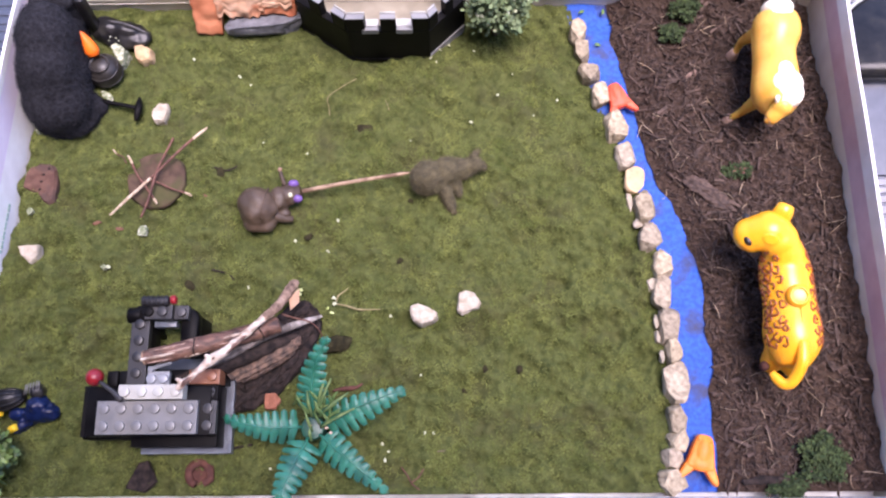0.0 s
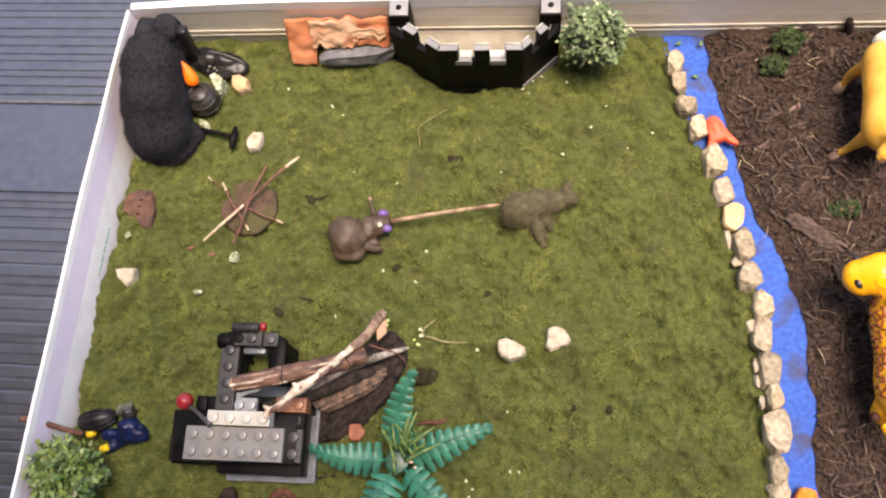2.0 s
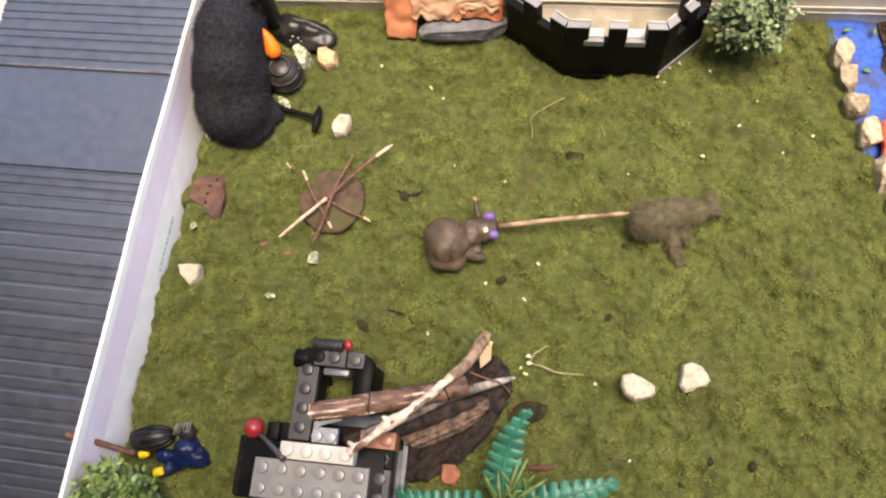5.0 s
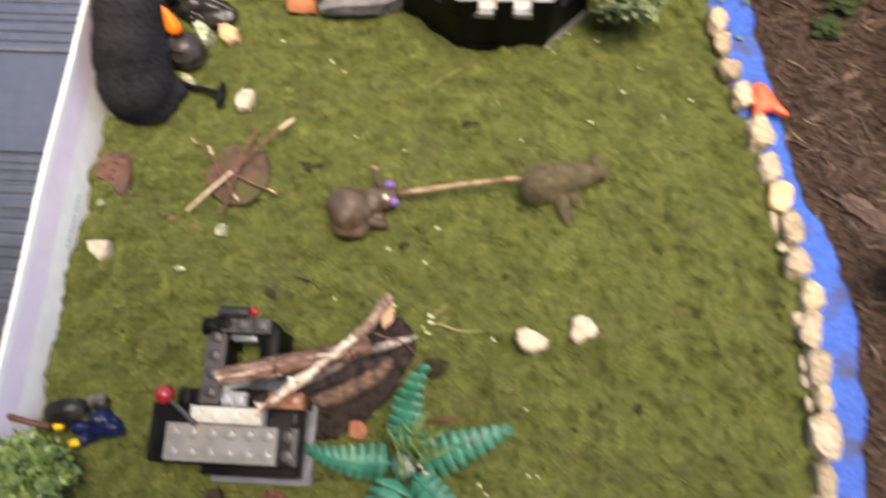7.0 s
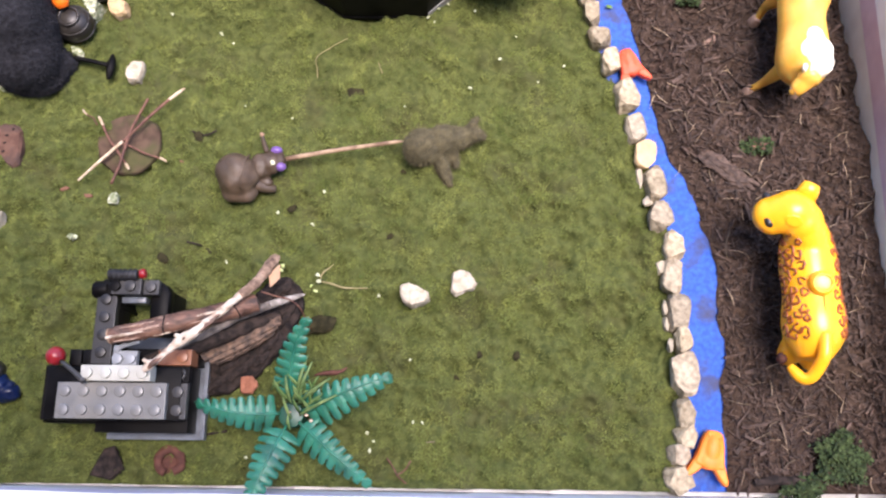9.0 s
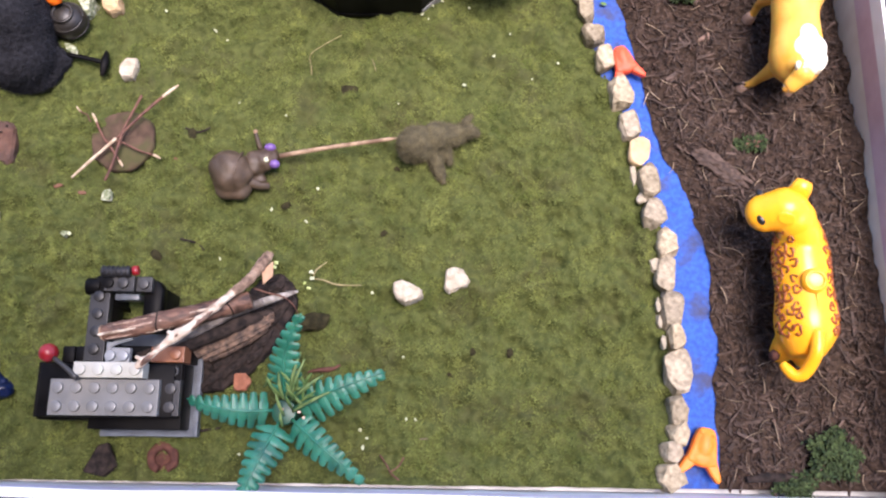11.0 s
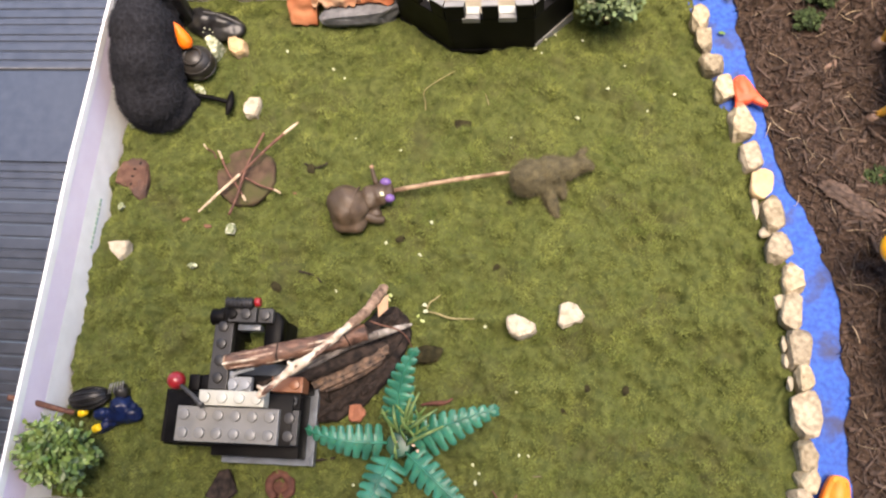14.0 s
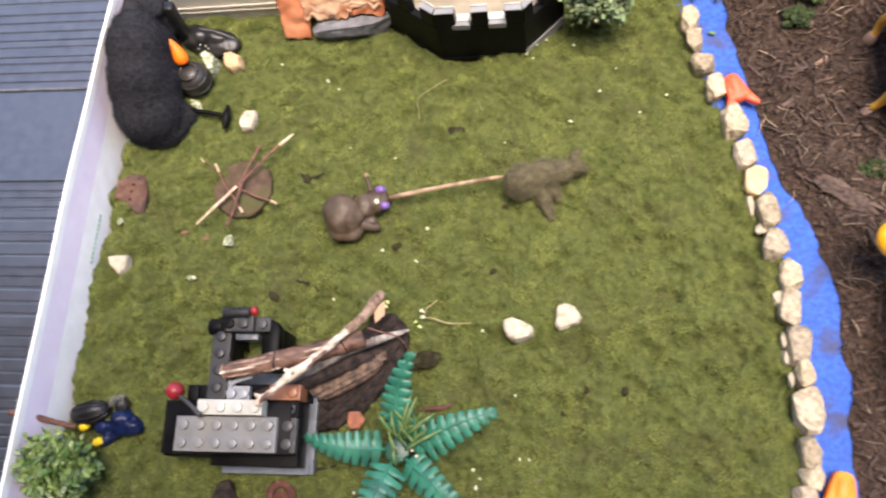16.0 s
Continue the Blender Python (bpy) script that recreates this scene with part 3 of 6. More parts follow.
def moss_cover(count, seed, short, long, name="moss_shoots", label="fine green moss shoots covering the ground", clump=0.0, ratio=0.34, tilt=1.25):
    """Shoots that stand thickest on the cushions and leave dark pits between them."""
    rng = np.random.default_rng(seed)
    spots, sizes = [], []
    while len(spots) < count:
        y = rng.uniform(0.0125, 0.285)
        x = rng.uniform(left_wall(y) + 0.002, lay(STONE_LINE, y) - 0.001)
        p = Vector((x, y, 3))
        dens = 0.55 + 0.45 * noise.noise(p * 45) + 0.60 * noise.noise(p * 150) + 0.45 * noise.noise(p * 380)
        if clump:
            dens = 2.2 * (noise.noise(p * 55 + Vector((9, 0, 0))) + 0.8 * noise.noise(p * 160 + Vector((0, 9, 0))) - clump - max(0.0, x - 0.16) * 1.2)
        if rng.random() < dens:
            spots.append((x, y, moss_height(x, y) - 0.0003))
            sizes.append(rng.uniform(short, long) * (0.55 + 0.6 * min(1.2, max(0.0, dens))))
    return quads(name, spots, sizes, rng, MOSSTUFT if clump else MOSSB, label, "moss", tilt, ratio)


moss_cover(330000, 3, 0.0009, 0.0023)
moss_cover(42000, 4, 0.0017, 0.0032, "moss_tufts", "longer bright moss sprigs standing in loose tufts", 0.12, 0.20, 1.15)

# ---- stones along the stream ----
def border_rock(seed, sx, sy, sz, turn=0.0, cuts=6):
    """A blocky broken stone: a squared lump split along a few steep faces, with a worn, pitted skin."""
    rng = random.Random(seed)
    bm = bmesh.new()
    bmesh.ops.create_icosphere(bm, subdivisions=5, radius=1)
    rot = Euler((rng.uniform(-0.12, 0.12), rng.uniform(-0.12, 0.12), radians(turn) + rng.uniform(-0.16, 0.16))).to_matrix()
    for v in bm.verts:
        v.co = rot @ Vector([math.copysign(abs(c) ** 0.42, c) for c in v.co])
    planes = [(Vector((rng.gauss(0, 0.20), rng.gauss(0, 0.14), 1)).normalized(), rng.uniform(0.60, 0.72))]
    for _ in range(cuts):
        a = rng.uniform(0, 2 * math.pi)
        planes.append((Vector((math.cos(a), math.sin(a), rng.uniform(-0.15, 0.75))).normalized(), rng.uniform(0.82, 1.05)))
    for nrm, far in planes:
        for v in bm.verts:
            over = v.co.dot(nrm) - far
            if over > 0:
                v.co -= nrm * over
    for v in bm.verts:
        p = v.co + Vector((seed * 3.1, 0, seed))
        v.co *= 1 + 0.050 * noise.noise(p * 1.8) + 0.036 * noise.noise(p * 5.0) + 0.022 * noise.noise(p * 12.0)
    co = np.array([v.co for v in bm.verts])
    lo, hi = co.min(0), co.max(0)
    for v in bm.verts:
        v.co = Vector([(v.co[i] - (lo[i] + hi[i]) / 2) / (hi[i] - lo[i]) * s for i, s in enumerate((sx, sy, sz))])
    return bm


STONES = [(0.3080, 0.2660, 9.5, 14, 12), (0.3095, 0.2525, 8, 12, 0), (0.3130, 0.2395, 13, 12, 35), (0.3185, 0.2260, 10, 14, 15), (0.3260, 0.2070, 13, 17, 20), (0.3300, 0.1890, 11, 16.5, 6), (0.3340, 0.1738, 12.2, 16, 0),
          (0.338, 0.1592, 11.5, 19, 14), (0.3400, 0.1420, 12, 14.5, 5), (0.3453, 0.127, 10.5, 16.5, 12), (0.3440, 0.111, 10, 17, -12), (0.3460, 0.0934, 10, 19.5, -5), (0.3476, 0.0806, 8.6, 12.2, 20), (0.3475, 0.0645, 12.5, 20.5, 8),
          (0.347, 0.047, 10, 13, 0), (0.346, 0.036, 10, 11.5, 15), (0.343, 0.0275, 11, 10.5, 0), (0.342, 0.0165, 14, 13, 10)]
for i, (x, y, w, d, turn) in enumerate(STONES):
    h = 0.011 + 0.003 * ((i * 7) % 5) / 5
    special = i == 6
    grey = i in (5, 8, 10, 11, 13, 16)
    bm = place(rock(20 + i, w * 0.001, d * 0.001, h, 5, 4, 0.03) if special else border_rock(20 + i, w * 0.00105, d * 0.00110, h, turn), x + 0.0003, y, 0.0020)
    single("border_stone", bm, TANSTONE if special else LIMEGREY if grey else LIME, "rounded tan stone at the edge of the blue stream" if special else "greyish limestone chip at the edge of the blue stream" if grey else "pale beige limestone chip at the edge of the blue stream", "stone", "stones along the stream", smooth=False)
for i, (x, y, w, d) in enumerate([(0.3310, 0.1622, 4.2, 11.6), (0.3346, 0.1502, 5.4, 6), (0.3398, 0.1160, 5.8, 7.2), (0.3402, 0.0965, 2.8, 8), (0.3402, 0.0885, 2.6, 7), (0.3419, 0.0784, 2.6, 7.4)]):
    single("border_stone", place(rock(60 + i, w / 1000, d / 1000, 0.006), x, y, 0.0015), WHITESTONE, "small whitish chip between larger stones on the moss", "stone", "stones along the stream", smooth=False)


# ---- loose stones on the moss ----
def outlined_stone(name, pts, h, seed, material, label, category="stone", group=""):
    """A flat-bottomed chip from its outline, domed and chipped."""
    cx, cy = np.mean([p[0] for p in pts]), np.mean([p[1] for p in pts])
    lift = max(0.0, max(moss_height(x, y) for x, y in pts)) if name == "pebble" else 0.0
    q = []
    for (x, y), (x2, y2) in zip(pts, [*pts[1:], pts[0]]):
        q += [(cx + (x + (x2 - x) * t - cx) * 0.96, cy + (y + (y2 - y) * t - cy) * 0.96) for t in (0.0, 0.34, 0.67)]
    bm = bmesh.new()
    rings = []
    for k, (s, z) in enumerate(((1.0, -0.002), (1.02, lift + h * 0.50), (0.90, lift + h * 0.92), (0.50, lift + h))):
        ring = []
        for i, (x, y) in enumerate(q):
            w = 1 + 0.05 * noise.noise(Vector((x * 330, y * 330, k * 0.4 + seed)))
            ring.append(bm.verts.new((cx + (x - cx) * s * w, cy + (y - cy) * s * w, z + h * 0.20 * noise.noise(Vector((x * 200, y * 200, k * 3 + seed))))))
        rings.append(ring)
    m = len(q)
    for a, b in zip(rings, rings[1:]):
        for i in range(m):
            bm.faces.new((a[i], a[(i + 1) % m], b[(i + 1) % m], b[i]))
    bm.faces.new(rings[0][::-1])
    bm.faces.new(rings[-1])
    bmesh.ops.recalc_face_normals(bm, faces=bm.faces)
    bmesh.ops.triangulate(bm, faces=bm.faces[:])
    bmesh.ops.subdivide_edges(bm, edges=bm.edges[:], cuts=2, use_grid_fill=True)
    return single(name, rough_up(rough_up(bm, h * 0.10, 260, seed), h * 0.07, 700, seed), material, label, category, group, smooth=False)


outlined_stone("pebble", [(0.212, 0.1019), (0.2128, 0.1051), (0.2164, 0.1066), (0.2205, 0.1048), (0.2262, 0.1015), (0.2271, 0.0986), (0.2246, 0.0966), (0.2182, 0.0944), (0.2139, 0.0972)], 0.005, 1, WHITESTONE, "white rounded pebble lying on the moss", "stone", "white pebbles")
outlined_stone("pebble", [(0.2369, 0.1025), (0.2374, 0.1122), (0.2413, 0.1133), (0.2455, 0.1128), (0.2497, 0.1066), (0.2482, 0.104), (0.2389, 0.1003)], 0.006, 2, WHITESTONE, "white three-cornered pebble lying on the moss", "stone", "white pebbles")
outlined_stone("pebble", [(0.0011, 0.1407), (0.0052, 0.142), (0.0121, 0.1417), (0.0126, 0.1369), (0.0118, 0.1335), (0.0089, 0.1311), (0.0055, 0.1335), (0.0023, 0.137)], 0.004, 3, WHITESTONE, "small off-white pebble near the lilac wall", "stone", "white pebbles")
outlined_stone("pebble", [(0.0675, 0.2205), (0.0705, 0.2240), (0.0752, 0.2235), (0.0762, 0.2180), (0.0738, 0.2125), (0.0685, 0.2118), (0.0668, 0.2150)], 0.005, 4, WHITESTONE, "rough pale grey pebble on the moss", "stone", "white pebbles")
outlined_stone("pebble", [(0.0535, 0.2590), (0.0580, 0.2605), (0.0635, 0.2570), (0.0635, 0.2510), (0.0585, 0.2485), (0.0540, 0.2520)], 0.006, 5, TANSTONE, "peach-coloured pebble in front of the dark mound", "stone")
outlined_stone("pebble", [(0.0410, 0.2570), (0.0440, 0.2600), (0.0500, 0.2560), (0.0500, 0.2480), (0.0475, 0.2455), (0.0440, 0.2520)], 0.007, 6, LICHEN, "pale lichen-covered stone beside the dark mound", "stone")
outlined_stone("slate_chip", [(-0.0021, 0.1747), (-0.0011, 0.1818), (0.0009, 0.187), (0.0075, 0.1889), (0.0141, 0.1883), (0.0165, 0.1849), (0.0169, 0.1739), (0.017, 0.1661), (0.0144, 0.1644), (0.0111, 0.1661), (0.0071, 0.1708), (0.0028, 0.1725)], 0.0035, 7, SLATE, "flat reddish-brown slate chip leaning by the wall", "stone")
for k, (x, y) in enumerate(((0.0099, 0.1816), (0.0092, 0.1776), (0.0090, 0.1730), (0.0126, 0.1850))):
    single("soil_crumb", place(rock(340 + k, 0.0018, 0.0010, 0.0008, sub=2), x, y, 0.0040, 0, 0, 25 * k), BARKD, "tiny dark soil crumb on the slate chip", "crumb", "crumbs on the slate", smooth=False)
for k, (x, y, s) in enumerate(((0.0406, 0.1549, 4.2), (0.0538, 0.1505, 4.0), (0.0985, 0.1700, 2.6))):
    single("orange_chip", place(rock(345 + k, s / 1000 * 1.2, s / 1000 * 0.6, 0.0018, sub=3), x, y, moss_height(x, y) + 0.0006, 0, 0, 10 - 20 * k), REDCHIP, "small rust-coloured wood chip half sunk in moss", "chip", "rusty chips on the moss", smooth=False)
for i, (x, y, s) in enumerate([(0.067, 0.149, 5.0), (0.0045, 0.161, 4.0), (0.0035, 0.209, 4.0), (0.048, 0.129, 3.2)]):
    single("lichen_chip", place(rock(80 + i, s / 1000, s * 1.2 / 1000, 0.004), x, y, 0.0018), LICHEN, "small pale lichen-flecked chip on the moss", "stone", "lichen chips", smooth=False)


# ---- the spotted big cat ----
from mathutils.bvhtree import BVHTree


def toy_leopard():
    cat = thing("toy_leopard", 0.397, 0.098, 0.003, "bright yellow plastic toy leopard with brown rosettes standing on soil", "toy animal")
    bm = join(tube([(0.3965, 0.131, 0.0330, 0.0065), (0.3980, 0.124, 0.0310, 0.0108), (0.3985, 0.113, 0.0300, 0.0124), (0.3990, 0.099, 0.0295, 0.0122), (0.3990, 0.086, 0.0290, 0.0136), (0.3985, 0.077, 0.0285, 0.0120), (0.3980, 0.0695, 0.0285, 0.0070)], 24, 5),
              tube([(0.398, 0.122, 0.034, 0.0100), (0.393, 0.130, 0.039, 0.0090), (0.388, 0.134, 0.041, 0.0085)], 14, 4))
    for x, y in ((0.4020, 0.117), (0.4060, 0.117), (0.4010, 0.084), (0.4050, 0.084)):
        bm = join(bm, tube([(x, y, 0.027, 0.0062), (x + 0.001, y + 0.001, 0.014, 0.0052), (x + 0.002, y + 0.002, 0.0060, 0.0048), (x + 0.002, y + 0.002, 0.0005, 0.0046)], 12, 4))
    bm = join(bm, tube([(0.4025, 0.0800, 0.026, 0.0075), (0.4032, 0.0735, 0.018, 0.0060), (0.4040, 0.0700, 0.010, 0.0050)], 12, 4), tube([(0.3950, 0.0800, 0.026, 0.0075), (0.3930, 0.0750, 0.018, 0.0060), (0.3935, 0.0725, 0.010, 0.0048)], 12, 4))
    skin = moulded(bm)
    tree = BVHTree.FromPolygons([v.co.copy() for v in skin.vertices], [list(p.vertices) for p in skin.polygons])
    body = part("body", skin, YELLOW, cat)
    head = part("head", moulded(join(ball(0.3890, 0.1340, 0.0405, 0.0108, 0.0100, 0.0098, 15), ball(0.3808, 0.1328, 0.0378, 0.0084, 0.0088, 0.0072, 15), ball(0.3845, 0.1333, 0.0395, 0.0088, 0.0092, 0.0082, 15), ball(0.3935, 0.1300, 0.0390, 0.0096, 0.0105, 0.0092, 15)), 0.0009, 6), YELLOW, cat)
    for x, y, ex, ey in ((0.3935, 0.1395, 0.3962, 0.1450), (0.3872, 0.1290, 0.3868, 0.1278)):
        part("ear", moulded(join(tube([(x, y, 0.0440, 0.0050), ((x + ex) / 2, (y + ey) / 2, 0.0468, 0.0047), (ex, ey, 0.0478, 0.0036)], 14, 4, flat=0.7)), 0.0007, 3), YELLOW, head)
    for x, y, z in ((0.3776, 0.1290, 0.0420), (0.3800, 0.1412, 0.0378)):
        part("eye", ball(x, y, z, 0.0019, 0.0030, 0.0018, 25), BLACKPAINT, head, "black painted eye")
    for k in range(3):
        part("lash", tube([(0.3784 + 0.0009 * k, 0.1310 + 0.0004 * k, 0.0440, 0.0003), (0.3790 + 0.0010 * k, 0.1296, 0.0436, 0.0003)], 5, 2), BLACKPAINT, head, "thin painted lash")
    part("seam", tube([(0.3990, 0.0960, 0.0424, 0.0003), (0.3990, 0.0900, 0.0423, 0.0003), (0.3990, 0.0830, 0.0418, 0.0003)], 5, 3), YELLOW, cat)
    part("tail", tube([(0.3990, 0.0800, 0.0395, 0.0030), (0.3980, 0.0710, 0.0395, 0.0029), (0.3960, 0.0650, 0.0365, 0.0028), (0.3935, 0.0612, 0.0340, 0.0027), (0.3905, 0.0608, 0.0325, 0.0026), (0.3880, 0.0635, 0.0315, 0.0025), (0.3860, 0.0665, 0.0310, 0.0016)], 12, 6), YELLOW, cat)
    knob = part("stud", place(rod(0.0056, 0.0053, 0.0040, 28, 0.0010), 0.3986, 0.1015, 0.0406, 8, -8, 0), YELLOW, cat, "raised round stud on its back")
    part("stud_ring", place(tube([(0.0040 * math.cos(a), 0.0040 * math.sin(a), 0.0, 0.0007) for a in np.linspace(0, 2 * math.pi, 17)], 6, 2), 0.3980, 0.1009, 0.0446, 8, -8, 0), YELLOW, knob)
    rng = random.Random(8)
    for side in (-1, 1):
        for row, ang in enumerate((40, 56, 72, 88)):
            for k in range(9):
                y = 0.127 - 0.0060 * k + (0.003 if row % 2 else 0) + rng.uniform(-0.0012, 0.0012)
                a = radians(ang + rng.uniform(-6, 6))
                way = Vector((side * math.sin(a), 0, math.cos(a)))
                hit = tree.ray_cast(Vector((0.3988, y, 0.030)) + way * 0.05, -way)
                if hit[0] is None or y < 0.074:
                    continue
                bm = bmesh.new()
                r, gap, start = rng.uniform(0.0012, 0.0020), rng.uniform(0.2, 1.5), rng.uniform(0, 6.3)
                t1 = hit[1].cross(Vector((0, 1, 0))).normalized()
                t2 = hit[1].cross(t1).normalized()
                pts = []
                for j in range(9):
                    b = start + (2 * math.pi - gap) * j / 8
                    q = r * (1 + 0.25 * math.sin(3 * b + k))
                    w = hit[0] + (t1 * math.cos(b) * q + t2 * math.sin(b) * q * 1.15)
                    near = tree.find_nearest(w)
                    c = near[0] + near[1] * 0.00005
                    pts.append((*c, 0.00042 + 0.00042 * rng.random()))
                part("rosette", tube(pts, 5, 1), SPOT, body)
    part("scarf_patch", ball(0.3880, 0.0712, 0.0180, 0.0022, 0.0026, 0.0036), TERRA, cat, "dull reddish-brown patch on a hind leg")


toy_leopard()


def toy_horse():
    horse = thing("toy_horse", 0.406, 0.225, 0.003, "golden-tan rubber toy horse with a cream mane standing on soil", "toy animal")
    shape = join(tube([(0.4075, 0.2590, 0.0360, 0.0050), (0.4076, 0.2540, 0.0355, 0.0106), (0.4074, 0.2460, 0.0350, 0.0126), (0.4056, 0.2380, 0.0345, 0.0113), (0.4048, 0.2310, 0.0345, 0.0108), (0.4040, 0.2200, 0.0350, 0.0117), (0.4030, 0.2100, 0.0355, 0.0123), (0.4030, 0.2030, 0.0365, 0.0100), (0.4025, 0.1985, 0.0375, 0.0060)], 28, 6),
                 tube([(0.4040, 0.2110, 0.0380, 0.0085), (0.4025, 0.2040, 0.0410, 0.0072), (0.4015, 0.1995, 0.0420, 0.0058)], 16, 4))
    body = part("body", moulded(shape, 0.0010, 5), GOLD, horse)
    # light falling on the rump, put in as a cream-coloured cap
    part("pale_rump", moulded(join(ball(0.4072, 0.2562, 0.0400, 0.0086, 0.0046, 0.0076), ball(0.4076, 0.2520, 0.0440, 0.0060, 0.0052, 0.0038)), 0.0009, 4), PALEGOLD, body, "cream cap painting the light on the golden rump")
    for x, y, kx, ky, fx, fy in ((0.4025, 0.2470, 0.3975, 0.2520, 0.3960, 0.2500), (0.4145, 0.2470, 0.4150, 0.2510, 0.4150, 0.2490), (0.3995, 0.2100, 0.3942, 0.2106, 0.3895, 0.2100), (0.4105, 0.2095, 0.4120, 0.2090, 0.4125, 0.2080)):
        leg = part("leg", tube([(x, y, 0.036, 0.0060), ((x + kx) / 2, (y + ky) / 2, 0.025, 0.0040), (kx, ky, 0.0135, 0.0024), ((kx + fx) / 2, (ky + fy) / 2, 0.0075, 0.0019), (fx, fy, 0.0042, 0.0020)], 14, 5), GOLD, horse)
        part("hoof", tube([(fx, fy, 0.0060, 0.0024), (fx - 0.0006, fy - 0.0003, 0.0030, 0.0031), (fx - 0.0008, fy - 0.0004, 0.0008, 0.0033)], 12, 3), HOOF, leg, "greyish-brown painted hoof")
    head = part("head", moulded(join(ball(0.4025, 0.1995, 0.0420, 0.0056, 0.0052, 0.0054), tube([(0.4030, 0.1995, 0.0415, 0.0050), (0.4000, 0.1968, 0.0395, 0.0043), (0.3975, 0.1945, 0.0375, 0.0036), (0.3965, 0.1938, 0.0368, 0.0026)], 14, 5)), 0.0007, 3), GOLD, horse)
    for x, y, ex, ey in ((0.3992, 0.2008, 0.3972, 0.2018), (0.4068, 0.1998, 0.4100, 0.2000)):
        part("ear", tube([(x, y, 0.0450, 0.0018), ((x + ex) / 2, (y + ey) / 2, 0.0475, 0.0019), (ex, ey, 0.0485, 0.0005)], 10, 4, flat=0.6), PALEGOLD, head)
    part("muzzle", ball(0.3968, 0.1941, 0.0372, 0.0023, 0.0020, 0.0022, 30), GOLD, head)
    for x, y in ((0.3946, 0.1945), (0.3966, 0.1922)):
        part("nostril", ball(x, y, 0.0388, 0.0005, 0.0004, 0.0004, sub=2), HOOF, head, "dark nostril")
    part("eye", ball(0.3988, 0.1988, 0.0440, 0.0008, 0.0007, 0.0006, 30, 2), BLACKPAINT, head, "black painted eye")
    locks = [ball(0.4050, 0.2165, 0.0442, 0.0050, 0.0070, 0.0048), ball(0.4052, 0.2110, 0.0440, 0.0086, 0.0076, 0.0054), ball(0.4068, 0.2055, 0.0438, 0.0068, 0.0064, 0.0048), ball(0.4060, 0.2015, 0.0445, 0.0048, 0.0042, 0.0042)]
    for x, y, ex, ey, ez, r in ((0.4030, 0.2160, 0.3990, 0.2148, 0.0446, 0.0019), (0.4020, 0.2128, 0.3976, 0.2100, 0.0448, 0.0020), (0.4020, 0.2098, 0.3982, 0.2068, 0.0458, 0.0018), (0.4030, 0.2070, 0.4000, 0.2036, 0.0470, 0.0018), (0.4040, 0.2035, 0.4002, 0.1992, 0.0472, 0.0016),
                                (0.4060, 0.2030, 0.4038, 0.1984, 0.0476, 0.0016), (0.4085, 0.2040, 0.4098, 0.1992, 0.0462, 0.0018), (0.4100, 0.2090, 0.4128, 0.2050, 0.0440, 0.0018)):
        locks.append(tube([(x, y, ez, r * 1.2), ((x + ex) / 2, (y + ey) / 2, ez, r), (ex, ey, ez - 0.0008, r * 0.25)], 10, 4))
    part("mane", moulded(join(*locks), 0.0006, 14), PALEGOLD, horse, "glossy cream mane over the shoulders")
    part("tail", tube([(0.4060, 0.2590, 0.0390, 0.0022), (0.4085, 0.2606, 0.0360, 0.0024), (0.4095, 0.2608, 0.0280, 0.0022), (0.4090, 0.2600, 0.0200, 0.0014)], 10, 4), PALEGOLD, horse)


toy_horse()


def toy_fish(x, y, turn, s, material, label):
    fish = thing("toy_fish", x, y, 0.0, label, "toy fish", "toy fish in the stream")
    m = pose(x, y, 0.0012, 0, 0, turn) @ Matrix.Scale(s, 4)

    def at(bm, soft=5):
        bmesh.ops.transform(bm, matrix=m, verts=bm.verts)
        return moulded(bm, 0.0006, soft)
    side = [(0.0, 0.0098), (0.0030, 0.0092), (0.0043, 0.0052), (0.0052, 0.0), (0.0062, -0.0042), (0.0, -0.0056)]
    body = part("body", at(join(prism(side + [(-a, b) for a, b in side[-2:0:-1]], 0.0, 0.0056, 0.0008), ball(0, 0.0030, 0.0050, 0.0030, 0.0056, 0.0022), ball(0, -0.0020, 0.0050, 0.0042, 0.0034, 0.0014)), 3), material, fish)
    for k in (-1, 1):
        part("tail_fin", at(prism([(0.0008 * k, -0.0036), (0.0058 * k, -0.0020), (0.0086 * k, -0.0086), (0.0076 * k, -0.0104), (0.0052 * k, -0.0084)][::k], 0.0004, 0.0050, 0.0006), 3), material, fish)
    for k in (-1, 1):
        part("eye", at(ball(0.0024 * k, 0.0072, 0.0056, 0.0008, 0.0010, 0.0008, sub=2), 1), material, body)


toy_fish(0.3285, 0.2222, 18, 1.0, FISHA, "coral-red plastic toy fish lying on the blue stream")
toy_fish(0.3567, 0.0275, -14, 1.20, FISHB, "orange plastic toy fish lying on the blue stream")


